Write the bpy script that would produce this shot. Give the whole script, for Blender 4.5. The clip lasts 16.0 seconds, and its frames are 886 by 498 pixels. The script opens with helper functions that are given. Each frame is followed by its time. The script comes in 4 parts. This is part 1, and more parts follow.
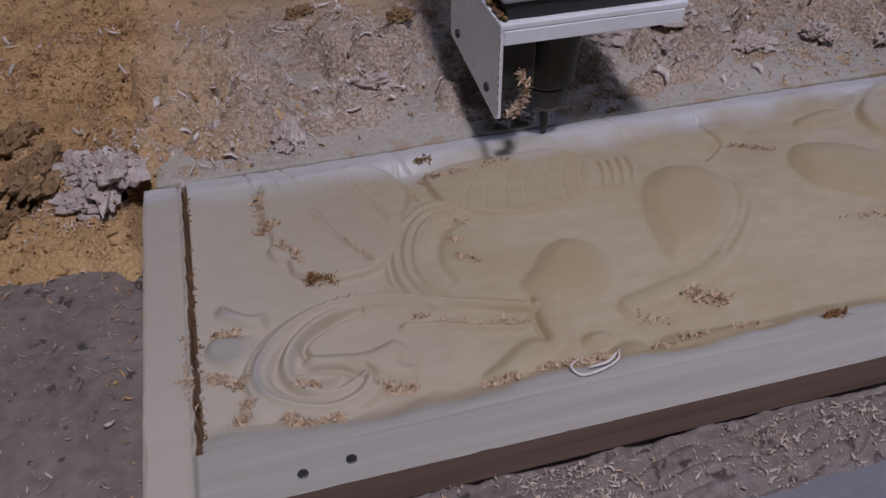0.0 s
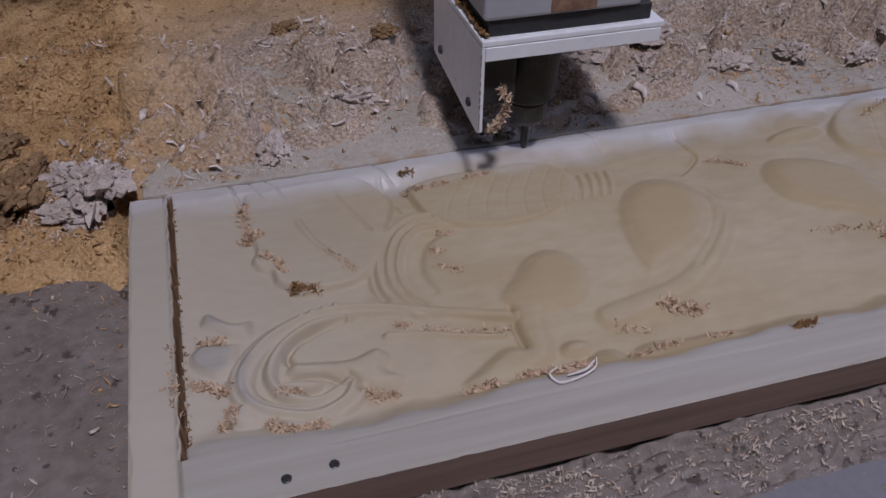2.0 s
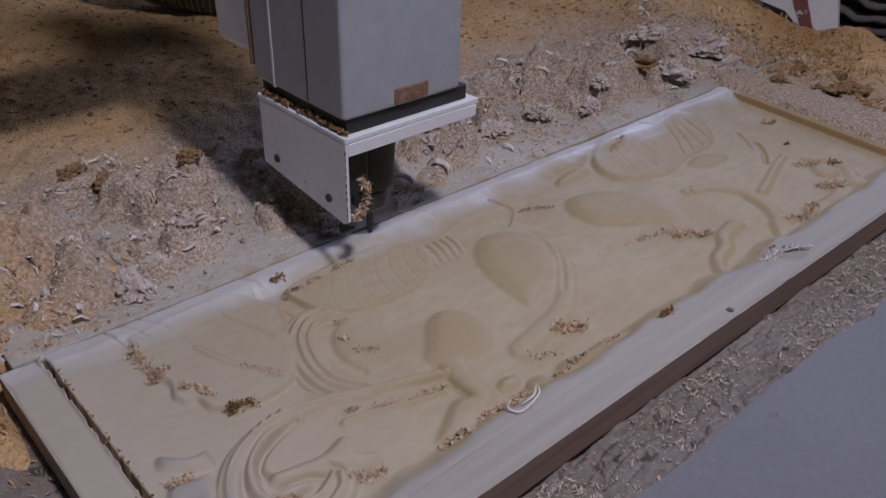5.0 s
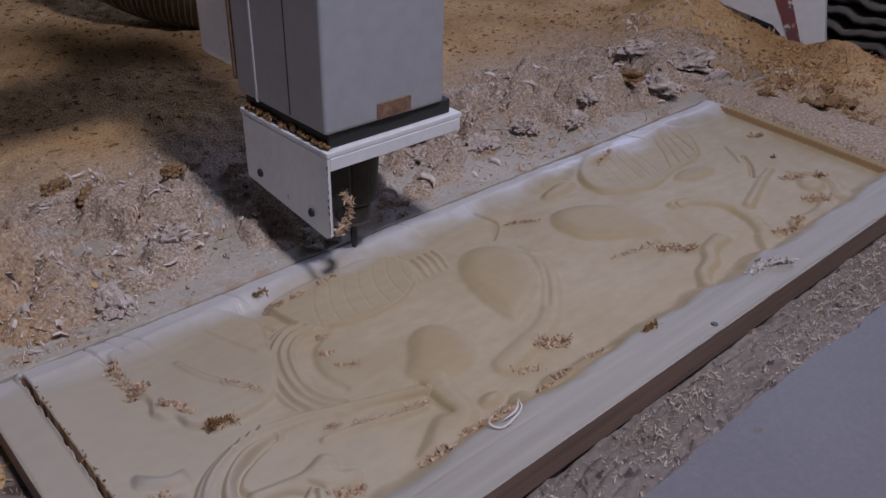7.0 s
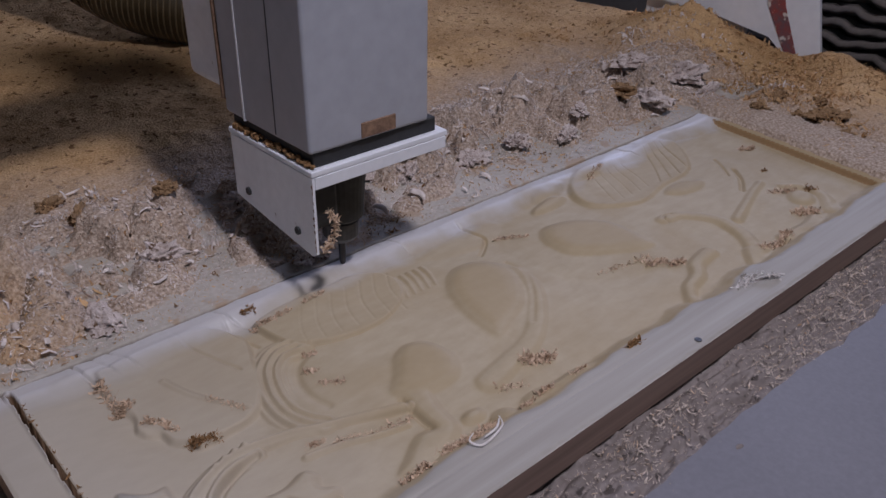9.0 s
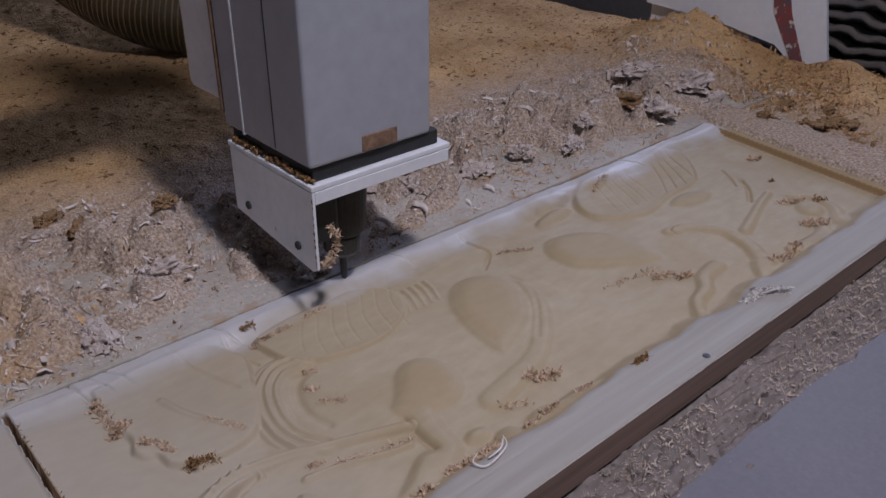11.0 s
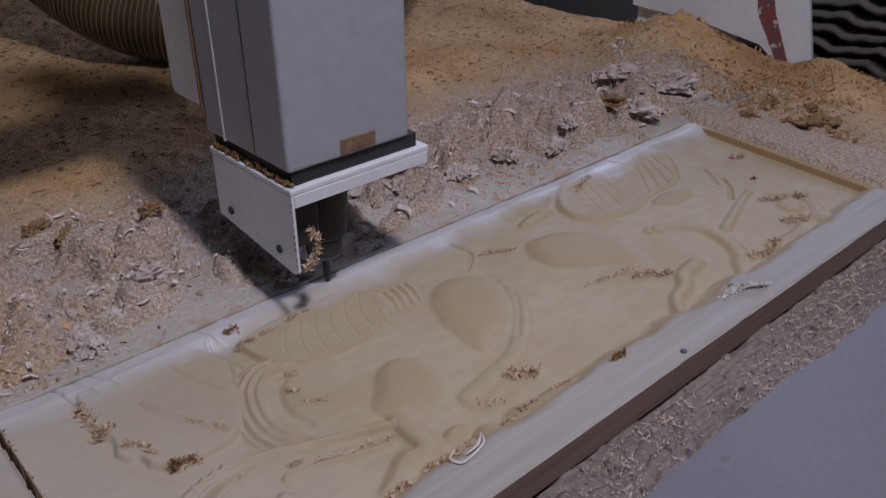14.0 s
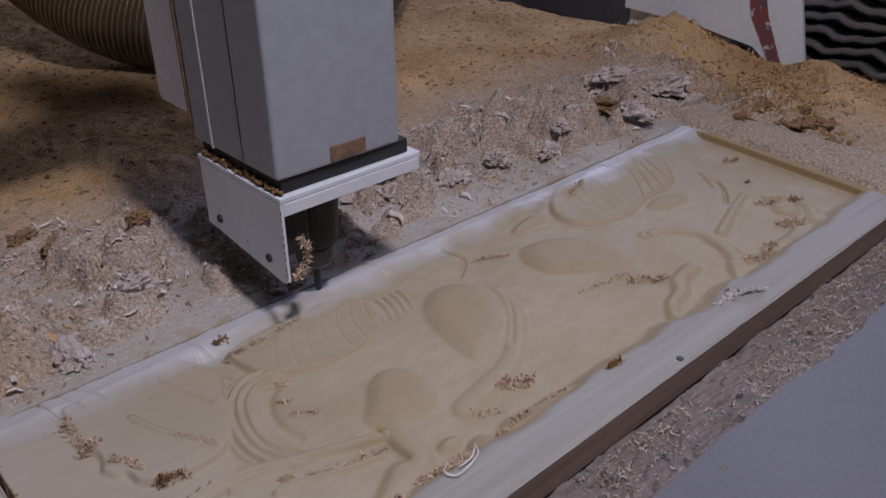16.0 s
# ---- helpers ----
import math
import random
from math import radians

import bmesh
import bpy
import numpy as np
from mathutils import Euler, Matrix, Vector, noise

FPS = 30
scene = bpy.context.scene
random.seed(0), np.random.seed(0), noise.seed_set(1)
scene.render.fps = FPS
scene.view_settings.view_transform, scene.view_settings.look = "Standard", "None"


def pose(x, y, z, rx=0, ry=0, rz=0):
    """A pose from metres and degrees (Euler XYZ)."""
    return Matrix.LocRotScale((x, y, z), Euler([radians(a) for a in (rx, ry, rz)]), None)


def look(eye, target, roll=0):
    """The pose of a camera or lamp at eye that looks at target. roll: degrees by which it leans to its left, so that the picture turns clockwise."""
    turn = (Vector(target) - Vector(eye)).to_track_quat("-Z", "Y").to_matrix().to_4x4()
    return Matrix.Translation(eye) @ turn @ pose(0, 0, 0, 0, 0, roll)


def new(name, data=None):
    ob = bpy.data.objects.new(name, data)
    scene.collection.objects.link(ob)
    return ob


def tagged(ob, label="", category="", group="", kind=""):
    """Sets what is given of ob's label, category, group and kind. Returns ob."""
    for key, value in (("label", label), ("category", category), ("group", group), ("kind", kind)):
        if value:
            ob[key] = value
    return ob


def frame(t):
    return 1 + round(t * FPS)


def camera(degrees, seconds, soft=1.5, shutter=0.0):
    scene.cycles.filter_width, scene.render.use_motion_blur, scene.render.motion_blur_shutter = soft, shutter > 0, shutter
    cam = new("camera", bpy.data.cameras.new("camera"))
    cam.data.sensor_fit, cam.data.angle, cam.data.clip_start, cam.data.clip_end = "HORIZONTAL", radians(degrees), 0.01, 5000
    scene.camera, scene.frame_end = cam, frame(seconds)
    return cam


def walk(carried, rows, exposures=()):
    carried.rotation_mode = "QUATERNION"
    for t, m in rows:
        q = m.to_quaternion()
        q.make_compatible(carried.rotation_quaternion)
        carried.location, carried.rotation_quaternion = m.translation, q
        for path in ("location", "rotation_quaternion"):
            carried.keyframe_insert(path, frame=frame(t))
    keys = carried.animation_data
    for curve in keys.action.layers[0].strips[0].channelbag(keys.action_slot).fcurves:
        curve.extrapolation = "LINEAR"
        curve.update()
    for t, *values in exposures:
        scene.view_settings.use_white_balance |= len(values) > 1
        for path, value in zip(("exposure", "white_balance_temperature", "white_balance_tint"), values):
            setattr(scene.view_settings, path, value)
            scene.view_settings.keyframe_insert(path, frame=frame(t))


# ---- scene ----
cam = camera(56.0, 16.0)
PATH = [
    (0, (0.106, -0.315, 0.452), (0.503, 1.164, -0.836), -0.6),
    (0.5, (0.107, -0.315, 0.454), (0.503, 1.165, -0.831), -0.4),
    (1, (0.105, -0.317, 0.453), (0.5, 1.167, -0.828), -0.4),
    (1.5, (0.108, -0.316, 0.451), (0.508, 1.173, -0.824), -0.2),
    (2, (0.103, -0.328, 0.458), (0.546, 1.162, -0.801), 0.6),
    (2.5, (-0.014, -0.318, 0.464), (0.695, 1.118, -0.735), 0.9),
    (3, (-0.079, -0.286, 0.459), (0.941, 1.021, -0.659), 1.2),
    (3.5, (-0.09, -0.286, 0.462), (1.018, 0.965, -0.637), 2.7),
    (4, (-0.093, -0.287, 0.466), (1.038, 0.965, -0.608), 2.3),
    (6.5, (-0.088, -0.297, 0.468), (1.084, 0.96, -0.555), 1.5),
    (7, (-0.081, -0.297, 0.467), (1.093, 0.966, -0.546), 1.5),
    (7.5, (-0.072, -0.306, 0.472), (1.099, 0.963, -0.537), 1.3),
    (8, (-0.064, -0.312, 0.473), (1.109, 0.956, -0.535), 1.3),
    (8.5, (-0.063, -0.313, 0.478), (1.106, 0.964, -0.524), 1.2),
    (9, (-0.065, -0.314, 0.478), (1.101, 0.971, -0.517), 0.9),
    (11.5, (-0.048, -0.301, 0.477), (1.113, 1.001, -0.502), 0.5),
    (12, (-0.045, -0.3, 0.477), (1.113, 1.004, -0.503), 0.5),
    (12.5, (-0.044, -0.309, 0.478), (1.114, 0.998, -0.496), 0.1),
    (13, (-0.045, -0.316, 0.479), (1.113, 0.991, -0.496), -0.0),
    (13.5, (-0.045, -0.322, 0.476), (1.118, 0.984, -0.495), -0.2),
    (14, (-0.044, -0.327, 0.478), (1.121, 0.98, -0.489), -0.5),
    (14.5, (-0.044, -0.327, 0.48), (1.125, 0.977, -0.487), -0.5),
    (15, (-0.038, -0.324, 0.477), (1.134, 0.978, -0.489), -0.5),
    (15.5, (-0.033, -0.319, 0.479), (1.144, 0.98, -0.484), -0.6),
    (16, (-0.034, -0.318, 0.476), (1.144, 0.981, -0.485), -0.7),
]
walk(cam, [(t, look(e, g, r)) for t, e, g, r in PATH])

# ---------------------------------------------------------------- light
world = bpy.data.worlds.new("sky")
scene.world = world
world.use_nodes = True
wn = world.node_tree.nodes
sky = wn.new("ShaderNodeTexSky")
sky.sky_type, sky.sun_disc = "NISHITA", False
sky.sun_elevation, sky.sun_rotation = radians(50), radians(160)
wn["Background"].inputs["Strength"].default_value = 0.08
world.node_tree.links.new(sky.outputs[0], wn["Background"].inputs["Color"])


def area_lamp(name, eye, target, sx, sy, power, color):
    data = bpy.data.lights.new(name, "AREA")
    data.shape, data.size, data.size_y, data.energy, data.color = "RECTANGLE", sx, sy, power, color
    ob = new(name, data)
    ob.matrix_world = look(eye, target)
    return ob


area_lamp("workshop_lamp", (0.27, -0.60, 1.90), (0.5, 0.45, 0.0), 0.20, 0.18, 29, (0.91, 0.885, 1.03))
area_lamp("high_window_light", (4.5, 2.0, 1.75), (0.6, 0.3, 0.0), 2.2, 1.3, 64, (0.56, 0.63, 1.0))
# unseen bluish fill, added to brighten the bracket's left faces
area_lamp("side_fill_light", (-3.1, -0.9, 1.1), (0.6, 0.3, 0.0), 1.6, 1.1, 3.5, (0.50, 0.62, 1.0))

# ---------------------------------------------------------------- materials


def material(name, c1, c2, rough=0.6, metal=0.0, big=8.0, fine=140.0, bump=0.25, dist=0.002, stretch=(1, 1, 1), dark=None, dark_at=0.62,
             dark_scale=40.0, per_object=0.0, spec=0.5):
    """Two colours mixed by a coarse noise, a fine grain on top, dark specks where wanted, and a fine relief."""
    m = bpy.data.materials.new(name)
    m.use_nodes = True
    t = m.node_tree
    n, l = t.nodes, t.links
    b = n["Principled BSDF"]
    co = n.new("ShaderNodeTexCoord")
    mp = n.new("ShaderNodeMapping")
    mp.inputs["Scale"].default_value = stretch
    l.new(co.outputs["Object"], mp.inputs["Vector"])
    n1, n2 = n.new("ShaderNodeTexNoise"), n.new("ShaderNodeTexNoise")
    for q, s, d in ((n1, big, 4), (n2, fine, 5)):
        q.inputs["Scale"].default_value, q.inputs["Detail"].default_value = s, d
        l.new(mp.outputs[0], q.inputs["Vector"])
    mx = n.new("ShaderNodeMix")
    mx.data_type = "RGBA"
    mx.inputs[6].default_value, mx.inputs[7].default_value = (*c1, 1), (*c2, 1)
    ad = n.new("ShaderNodeMath")
    ad.operation = "MULTIPLY_ADD"
    ad.inputs[1].default_value, ad.inputs[2].default_value = 0.55, -0.02
    l.new(n2.outputs[0], ad.inputs[0])
    ad2 = n.new("ShaderNodeMath")
    ad2.operation = "MULTIPLY_ADD"
    ad2.inputs[1].default_value = 0.5
    l.new(n1.outputs[0], ad2.inputs[0])
    l.new(ad.outputs[0], ad2.inputs[2])
    rp = n.new("ShaderNodeMapRange")
    rp.inputs[1].default_value, rp.inputs[2].default_value = 0.32, 0.68
    l.new(ad2.outputs[0], rp.inputs[0])
    last = rp.outputs[0]
    if per_object:
        gi = n.new("ShaderNodeNewGeometry")
        pm = n.new("ShaderNodeMath")
        pm.operation = "MULTIPLY_ADD"
        pm.inputs[1].default_value = per_object
        l.new(gi.outputs["Random Per Island"], pm.inputs[0])
        l.new(last, pm.inputs[2])
        last = pm.outputs[0]
    l.new(last, mx.inputs[0])
    col = mx.outputs[2]
    if dark:
        n3 = n.new("ShaderNodeTexNoise")
        n3.inputs["Scale"].default_value, n3.inputs["Detail"].default_value = dark_scale, 3
        l.new(co.outputs["Object"], n3.inputs["Vector"])
        r3 = n.new("ShaderNodeMapRange")
        r3.inputs[1].default_value, r3.inputs[2].default_value = dark_at, dark_at + 0.06
        l.new(n3.outputs[0], r3.inputs[0])
        m3 = n.new("ShaderNodeMix")
        m3.data_type = "RGBA"
        m3.inputs[7].default_value = (*dark, 1)
        l.new(r3.outputs[0], m3.inputs[0])
        l.new(col, m3.inputs[6])
        col = m3.outputs[2]
    l.new(col, b.inputs["Base Color"])
    b.inputs["Roughness"].default_value, b.inputs["Metallic"].default_value = rough, metal
    b.inputs["Specular IOR Level"].default_value = spec
    bp = n.new("ShaderNodeBump")
    bp.inputs["Strength"].default_value, bp.inputs["Distance"].default_value = bump, dist
    l.new(ad2.outputs[0], bp.inputs["Height"])
    l.new(bp.outputs[0], b.inputs["Normal"])
    return m


def carved_wood():
    """Fresh-cut yellow wood below the planed surface; the planed surface itself is paler and greyer."""
    m = material("carved_wood", (0.365, 0.292, 0.188), (0.435, 0.358, 0.245), rough=0.68, big=7, fine=70, bump=0.05, stretch=(0.6, 1.5, 1.5))
    t = m.node_tree
    n, l = t.nodes, t.links
    b = n["Principled BSDF"]
    old = b.inputs["Base Color"].links[0].from_socket
    co = n.new("ShaderNodeTexCoord")
    sp = n.new("ShaderNodeSeparateXYZ")
    l.new(co.outputs["Object"], sp.inputs[0])
    mp = n.new("ShaderNodeMapping")
    mp.inputs["Scale"].default_value = (1.2, 30, 30)
    l.new(co.outputs["Object"], mp.inputs["Vector"])
    ns = n.new("ShaderNodeTexNoise")
    ns.inputs["Scale"].default_value, ns.inputs["Detail"].default_value = 3.0, 6
    l.new(mp.outputs[0], ns.inputs["Vector"])
    rp = n.new("ShaderNodeValToRGB")
    rp.color_ramp.elements[0].position, rp.color_ramp.elements[0].color = 0.10, (0.262, 0.236, 0.202, 1)
    rp.color_ramp.elements[1].position, rp.color_ramp.elements[1].color = 0.80, (0.395, 0.368, 0.338, 1)
    l.new(ns.outputs[0], rp.inputs[0])
    mr = n.new("ShaderNodeMapRange")
    mr.inputs[1].default_value, mr.inputs[2].default_value = -0.0042, -0.0015
    l.new(sp.outputs[2], mr.inputs[0])
    mx = n.new("ShaderNodeMix")
    mx.data_type = "RGBA"
    rim = n.new("ShaderNodeMapRange")
    rim.inputs[1].default_value, rim.inputs[2].default_value = 0.356, 0.388
    wob = n.new("ShaderNodeMath")
    wob.operation = "MULTIPLY_ADD"
    wob.inputs[1].default_value = 0.07
    n5 = n.new("ShaderNodeTexNoise")
    n5.inputs["Scale"].default_value, n5.inputs["Detail"].default_value = 13, 4
    l.new(co.outputs["Object"], n5.inputs["Vector"])
    l.new(n5.outputs[0], wob.inputs[0])
    l.new(sp.outputs[1], wob.inputs[2])
    l.new(wob.outputs[0], rim.inputs[0])
    bare = n.new("ShaderNodeMath")
    bare.operation = "MAXIMUM"
    l.new(mr.outputs[0], bare.inputs[0])
    l.new(rim.outputs[0], bare.inputs[1])
    l.new(bare.outputs[0], mx.inputs[0])
    slick = n.new("ShaderNodeMapRange")
    slick.inputs[3].default_value, slick.inputs[4].default_value = 0.68, 0.40
    l.new(rim.outputs[0], slick.inputs[0])
    l.new(slick.outputs[0], b.inputs["Roughness"])
    # slopes tinted darker yellow: relief shading put into the colour
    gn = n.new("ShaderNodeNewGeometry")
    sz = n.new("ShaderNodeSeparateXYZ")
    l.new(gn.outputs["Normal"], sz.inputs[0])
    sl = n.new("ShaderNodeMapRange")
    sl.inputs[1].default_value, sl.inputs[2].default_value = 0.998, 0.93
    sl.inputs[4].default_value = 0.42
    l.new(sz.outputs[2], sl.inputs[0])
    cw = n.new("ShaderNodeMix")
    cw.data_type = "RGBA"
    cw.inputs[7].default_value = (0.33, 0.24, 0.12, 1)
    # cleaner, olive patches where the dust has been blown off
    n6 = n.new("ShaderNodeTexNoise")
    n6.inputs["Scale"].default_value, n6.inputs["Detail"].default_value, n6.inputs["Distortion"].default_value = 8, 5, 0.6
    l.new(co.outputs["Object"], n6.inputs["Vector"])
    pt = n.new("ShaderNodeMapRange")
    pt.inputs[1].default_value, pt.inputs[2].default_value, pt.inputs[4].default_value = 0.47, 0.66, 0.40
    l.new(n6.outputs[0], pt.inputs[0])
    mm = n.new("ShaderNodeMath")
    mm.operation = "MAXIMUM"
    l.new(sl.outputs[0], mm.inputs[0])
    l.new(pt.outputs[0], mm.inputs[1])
    # raised beasts tinted darker olive by height, their shading put into the colour
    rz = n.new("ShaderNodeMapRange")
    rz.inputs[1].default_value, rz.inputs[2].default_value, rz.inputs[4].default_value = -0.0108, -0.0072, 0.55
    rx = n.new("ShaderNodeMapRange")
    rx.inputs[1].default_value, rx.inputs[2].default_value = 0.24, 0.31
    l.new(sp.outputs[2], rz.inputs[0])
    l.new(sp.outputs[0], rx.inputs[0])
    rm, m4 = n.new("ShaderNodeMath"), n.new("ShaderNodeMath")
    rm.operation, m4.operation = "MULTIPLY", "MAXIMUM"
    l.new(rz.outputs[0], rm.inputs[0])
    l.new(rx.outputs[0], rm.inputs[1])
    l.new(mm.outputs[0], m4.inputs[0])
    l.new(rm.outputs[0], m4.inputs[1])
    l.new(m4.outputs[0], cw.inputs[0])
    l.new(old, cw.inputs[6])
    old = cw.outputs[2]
    # paler and greyer towards the board's left end, its border broken by noise
    left_fade = n.new("ShaderNodeMapRange")
    left_fade.inputs[1].default_value, left_fade.inputs[2].default_value, left_fade.inputs[4].default_value = 0.34, 0.06, 0.54
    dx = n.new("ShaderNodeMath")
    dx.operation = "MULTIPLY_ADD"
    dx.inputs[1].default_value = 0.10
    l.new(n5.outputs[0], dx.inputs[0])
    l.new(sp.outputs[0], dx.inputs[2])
    l.new(dx.outputs[0], left_fade.inputs[0])
    greyed = n.new("ShaderNodeMix")
    greyed.data_type = "RGBA"
    greyed.inputs[7].default_value = (0.47, 0.445, 0.425, 1)
    l.new(left_fade.outputs[0], greyed.inputs[0])
    l.new(old, greyed.inputs[6])
    l.new(greyed.outputs[2], mx.inputs[6])
    # back rim whitened further: its window sheen is put into the colour
    rim_sheen = n.new("ShaderNodeMix")
    rim_sheen.data_type = "RGBA"
    rim_sheen.inputs[7].default_value = (0.66, 0.64, 0.66, 1)
    pale = n.new("ShaderNodeMath")
    pale.operation = "MULTIPLY"
    pale.inputs[1].default_value = 0.50
    l.new(rim.outputs[0], pale.inputs[0])
    l.new(pale.outputs[0], rim_sheen.inputs[0])
    l.new(rp.outputs[0], rim_sheen.inputs[6])
    l.new(rim_sheen.outputs[2], mx.inputs[7])
    # side grain: reddish brown outer face
    geo = n.new("ShaderNodeNewGeometry")
    sn = n.new("ShaderNodeSeparateXYZ")
    l.new(geo.outputs["True Normal"], sn.inputs[0])
    ab = n.new("ShaderNodeMath")
    ab.operation = "ABSOLUTE"
    l.new(sn.outputs[2], ab.inputs[0])
    ms = n.new("ShaderNodeMapRange")
    ms.inputs[1].default_value, ms.inputs[2].default_value = 0.5, 0.3
    l.new(ab.outputs[0], ms.inputs[0])
    m2 = n.new("ShaderNodeMix")
    m2.data_type = "RGBA"
    brown = n.new("ShaderNodeValToRGB")
    brown.color_ramp.elements[0].position, brown.color_ramp.elements[0].color = 0.2, (0.145, 0.092, 0.072, 1)
    brown.color_ramp.elements[1].position, brown.color_ramp.elements[1].color = 0.75, (0.29, 0.20, 0.16, 1)
    l.new(ns.outputs[0], brown.inputs[0])
    outer = []
    for axis, op, lim in ((1, "LESS_THAN", 0.003), (0, "LESS_THAN", 0.003), (0, "GREATER_THAN", 1.072)):
        q = n.new("ShaderNodeMath")
        q.operation = op
        q.inputs[1].default_value = lim
        l.new(sp.outputs[axis], q.inputs[0])
        outer.append(q)
    tan = n.new("ShaderNodeMix")
    tan.data_type = "RGBA"
    tan.inputs[7].default_value = (0.27, 0.165, 0.075, 1)
    l.new(outer[2].outputs[0], tan.inputs[0])
    l.new(brown.outputs[0], tan.inputs[6])
    l.new(tan.outputs[2], m2.inputs[7])
    face = n.new("ShaderNodeMath")
    face.operation = "MULTIPLY"
    total = outer[0].outputs[0]
    for q in outer[1:]:
        mxm = n.new("ShaderNodeMath")
        mxm.operation = "MAXIMUM"
        l.new(total, mxm.inputs[0])
        l.new(q.outputs[0], mxm.inputs[1])
        total = mxm.outputs[0]
    l.new(total, face.inputs[0])
    l.new(ms.outputs[0], face.inputs[1])
    l.new(face.outputs[0], m2.inputs[0])
    l.new(mx.outputs[2], m2.inputs[6])
    # the saw slot is dark brown, its shade put into the colour
    slot_shade = n.new("ShaderNodeMix")
    slot_shade.data_type = "RGBA"
    slot_shade.inputs[7].default_value = (0.115, 0.068, 0.038, 1)
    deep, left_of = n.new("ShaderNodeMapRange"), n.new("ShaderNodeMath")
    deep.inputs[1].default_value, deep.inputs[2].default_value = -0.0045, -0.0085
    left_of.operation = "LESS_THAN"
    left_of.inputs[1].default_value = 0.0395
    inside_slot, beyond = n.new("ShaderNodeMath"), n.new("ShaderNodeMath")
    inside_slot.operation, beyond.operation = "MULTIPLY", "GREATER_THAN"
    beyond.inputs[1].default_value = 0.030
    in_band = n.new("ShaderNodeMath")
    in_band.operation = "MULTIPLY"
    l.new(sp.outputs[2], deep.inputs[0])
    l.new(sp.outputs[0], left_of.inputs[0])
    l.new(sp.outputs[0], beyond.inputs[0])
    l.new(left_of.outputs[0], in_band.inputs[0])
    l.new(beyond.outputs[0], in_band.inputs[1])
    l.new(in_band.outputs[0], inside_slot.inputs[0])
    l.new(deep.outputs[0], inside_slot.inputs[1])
    l.new(inside_slot.outputs[0], slot_shade.inputs[0])
    l.new(m2.outputs[2], slot_shade.inputs[6])
    l.new(slot_shade.outputs[2], b.inputs["Base Color"])
    return m


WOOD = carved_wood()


def banded_dust(m):
    """Pale dust behind the board, orange farther off: lighting put into the colour."""
    t = m.node_tree
    n, l = t.nodes, t.links
    b = n["Principled BSDF"]
    old = b.inputs["Base Color"].links[0].from_socket
    co = n.new("ShaderNodeTexCoord")
    sp = n.new("ShaderNodeSeparateXYZ")
    l.new(co.outputs["Object"], sp.inputs[0])
    ns = n.new("ShaderNodeTexNoise")
    ns.inputs["Scale"].default_value, ns.inputs["Detail"].default_value = 9, 5
    l.new(co.outputs["Object"], ns.inputs["Vector"])
    ad = n.new("ShaderNodeMath")
    ad.operation = "MULTIPLY_ADD"
    ad.inputs[1].default_value = 0.16
    l.new(ns.outputs[0], ad.inputs[0])
    l.new(sp.outputs[1], ad.inputs[2])
    mr = n.new("ShaderNodeMapRange")
    mr.inputs[1].default_value, mr.inputs[2].default_value = 0.92, 0.74
    l.new(ad.outputs[0], mr.inputs[0])
    lf = n.new("ShaderNodeMapRange")
    lf.inputs[1].default_value, lf.inputs[2].default_value = -0.02, 0.14
    l.new(sp.outputs[0], lf.inputs[0])
    rt = n.new("ShaderNodeMapRange")
    rt.inputs[1].default_value, rt.inputs[2].default_value = 1.46, 1.22
    l.new(sp.outputs[0], rt.inputs[0])
    mu = n.new("ShaderNodeMath")
    mu.operation = "MULTIPLY"
    l.new(mr.outputs[0], mu.inputs[0])
    l.new(rt.outputs[0], mu.inputs[1])
    ml = n.new("ShaderNodeMath")
    ml.operation = "MULTIPLY"
    l.new(mu.outputs[0], ml.inputs[0])
    l.new(lf.outputs[0], ml.inputs[1])
    n2 = n.new("ShaderNodeTexNoise")
    n2.inputs["Scale"].default_value, n2.inputs["Detail"].default_value = 260, 4
    l.new(co.outputs["Object"], n2.inputs["Vector"])
    rp = n.new("ShaderNodeValToRGB")
    rp.color_ramp.elements[0].position, rp.color_ramp.elements[0].color = 0.30, (0.25, 0.175, 0.125, 1)
    rp.color_ramp.elements[1].position, rp.color_ramp.elements[1].color = 0.68, (0.60, 0.49, 0.40, 1)
    l.new(n2.outputs[0], rp.inputs[0])
    mx = n.new("ShaderNodeMix")
    mx.data_type = "RGBA"
    l.new(ml.outputs[0], mx.inputs[0])
    l.new(old, mx.inputs[6])
    l.new(rp.outputs[0], mx.inputs[7])
    l.new(mx.outputs[2], b.inputs["Base Color"])
    return m


BED = material("bed_board", (0.135, 0.108, 0.097), (0.25, 0.212, 0.198), rough=0.8, big=9, fine=90, bump=1.0, dist=0.006, dark=(0.07, 0.055, 0.05), dark_at=0.62, dark_scale=70)
BED_CLEAN = material("clean_bed", (0.142, 0.135, 0.150), (0.178, 0.170, 0.188), rough=0.6, big=5, fine=200, bump=0.08)
DUST = material("sawdust", (0.33, 0.185, 0.075), (0.70, 0.47, 0.25), rough=0.95, big=6, fine=280, bump=1.0, dist=0.007, dark=(0.17, 0.09, 0.035),
                dark_at=0.60, dark_scale=75, spec=0.1)
banded_dust(DUST)
CHIP_PALE = material("pale_chips", (0.33, 0.26, 0.22), (0.74, 0.66, 0.62), rough=0.85, big=14, fine=60, per_object=0.38, bump=0.3, spec=0.2)
CLUMP_PALE = material("caked_chips", (0.32, 0.25, 0.21), (0.68, 0.60, 0.57), rough=0.9, big=60, fine=420, bump=0.9, dist=0.003, dark=(0.12, 0.07, 0.04), dark_at=0.60, dark_scale=160, spec=0.15)
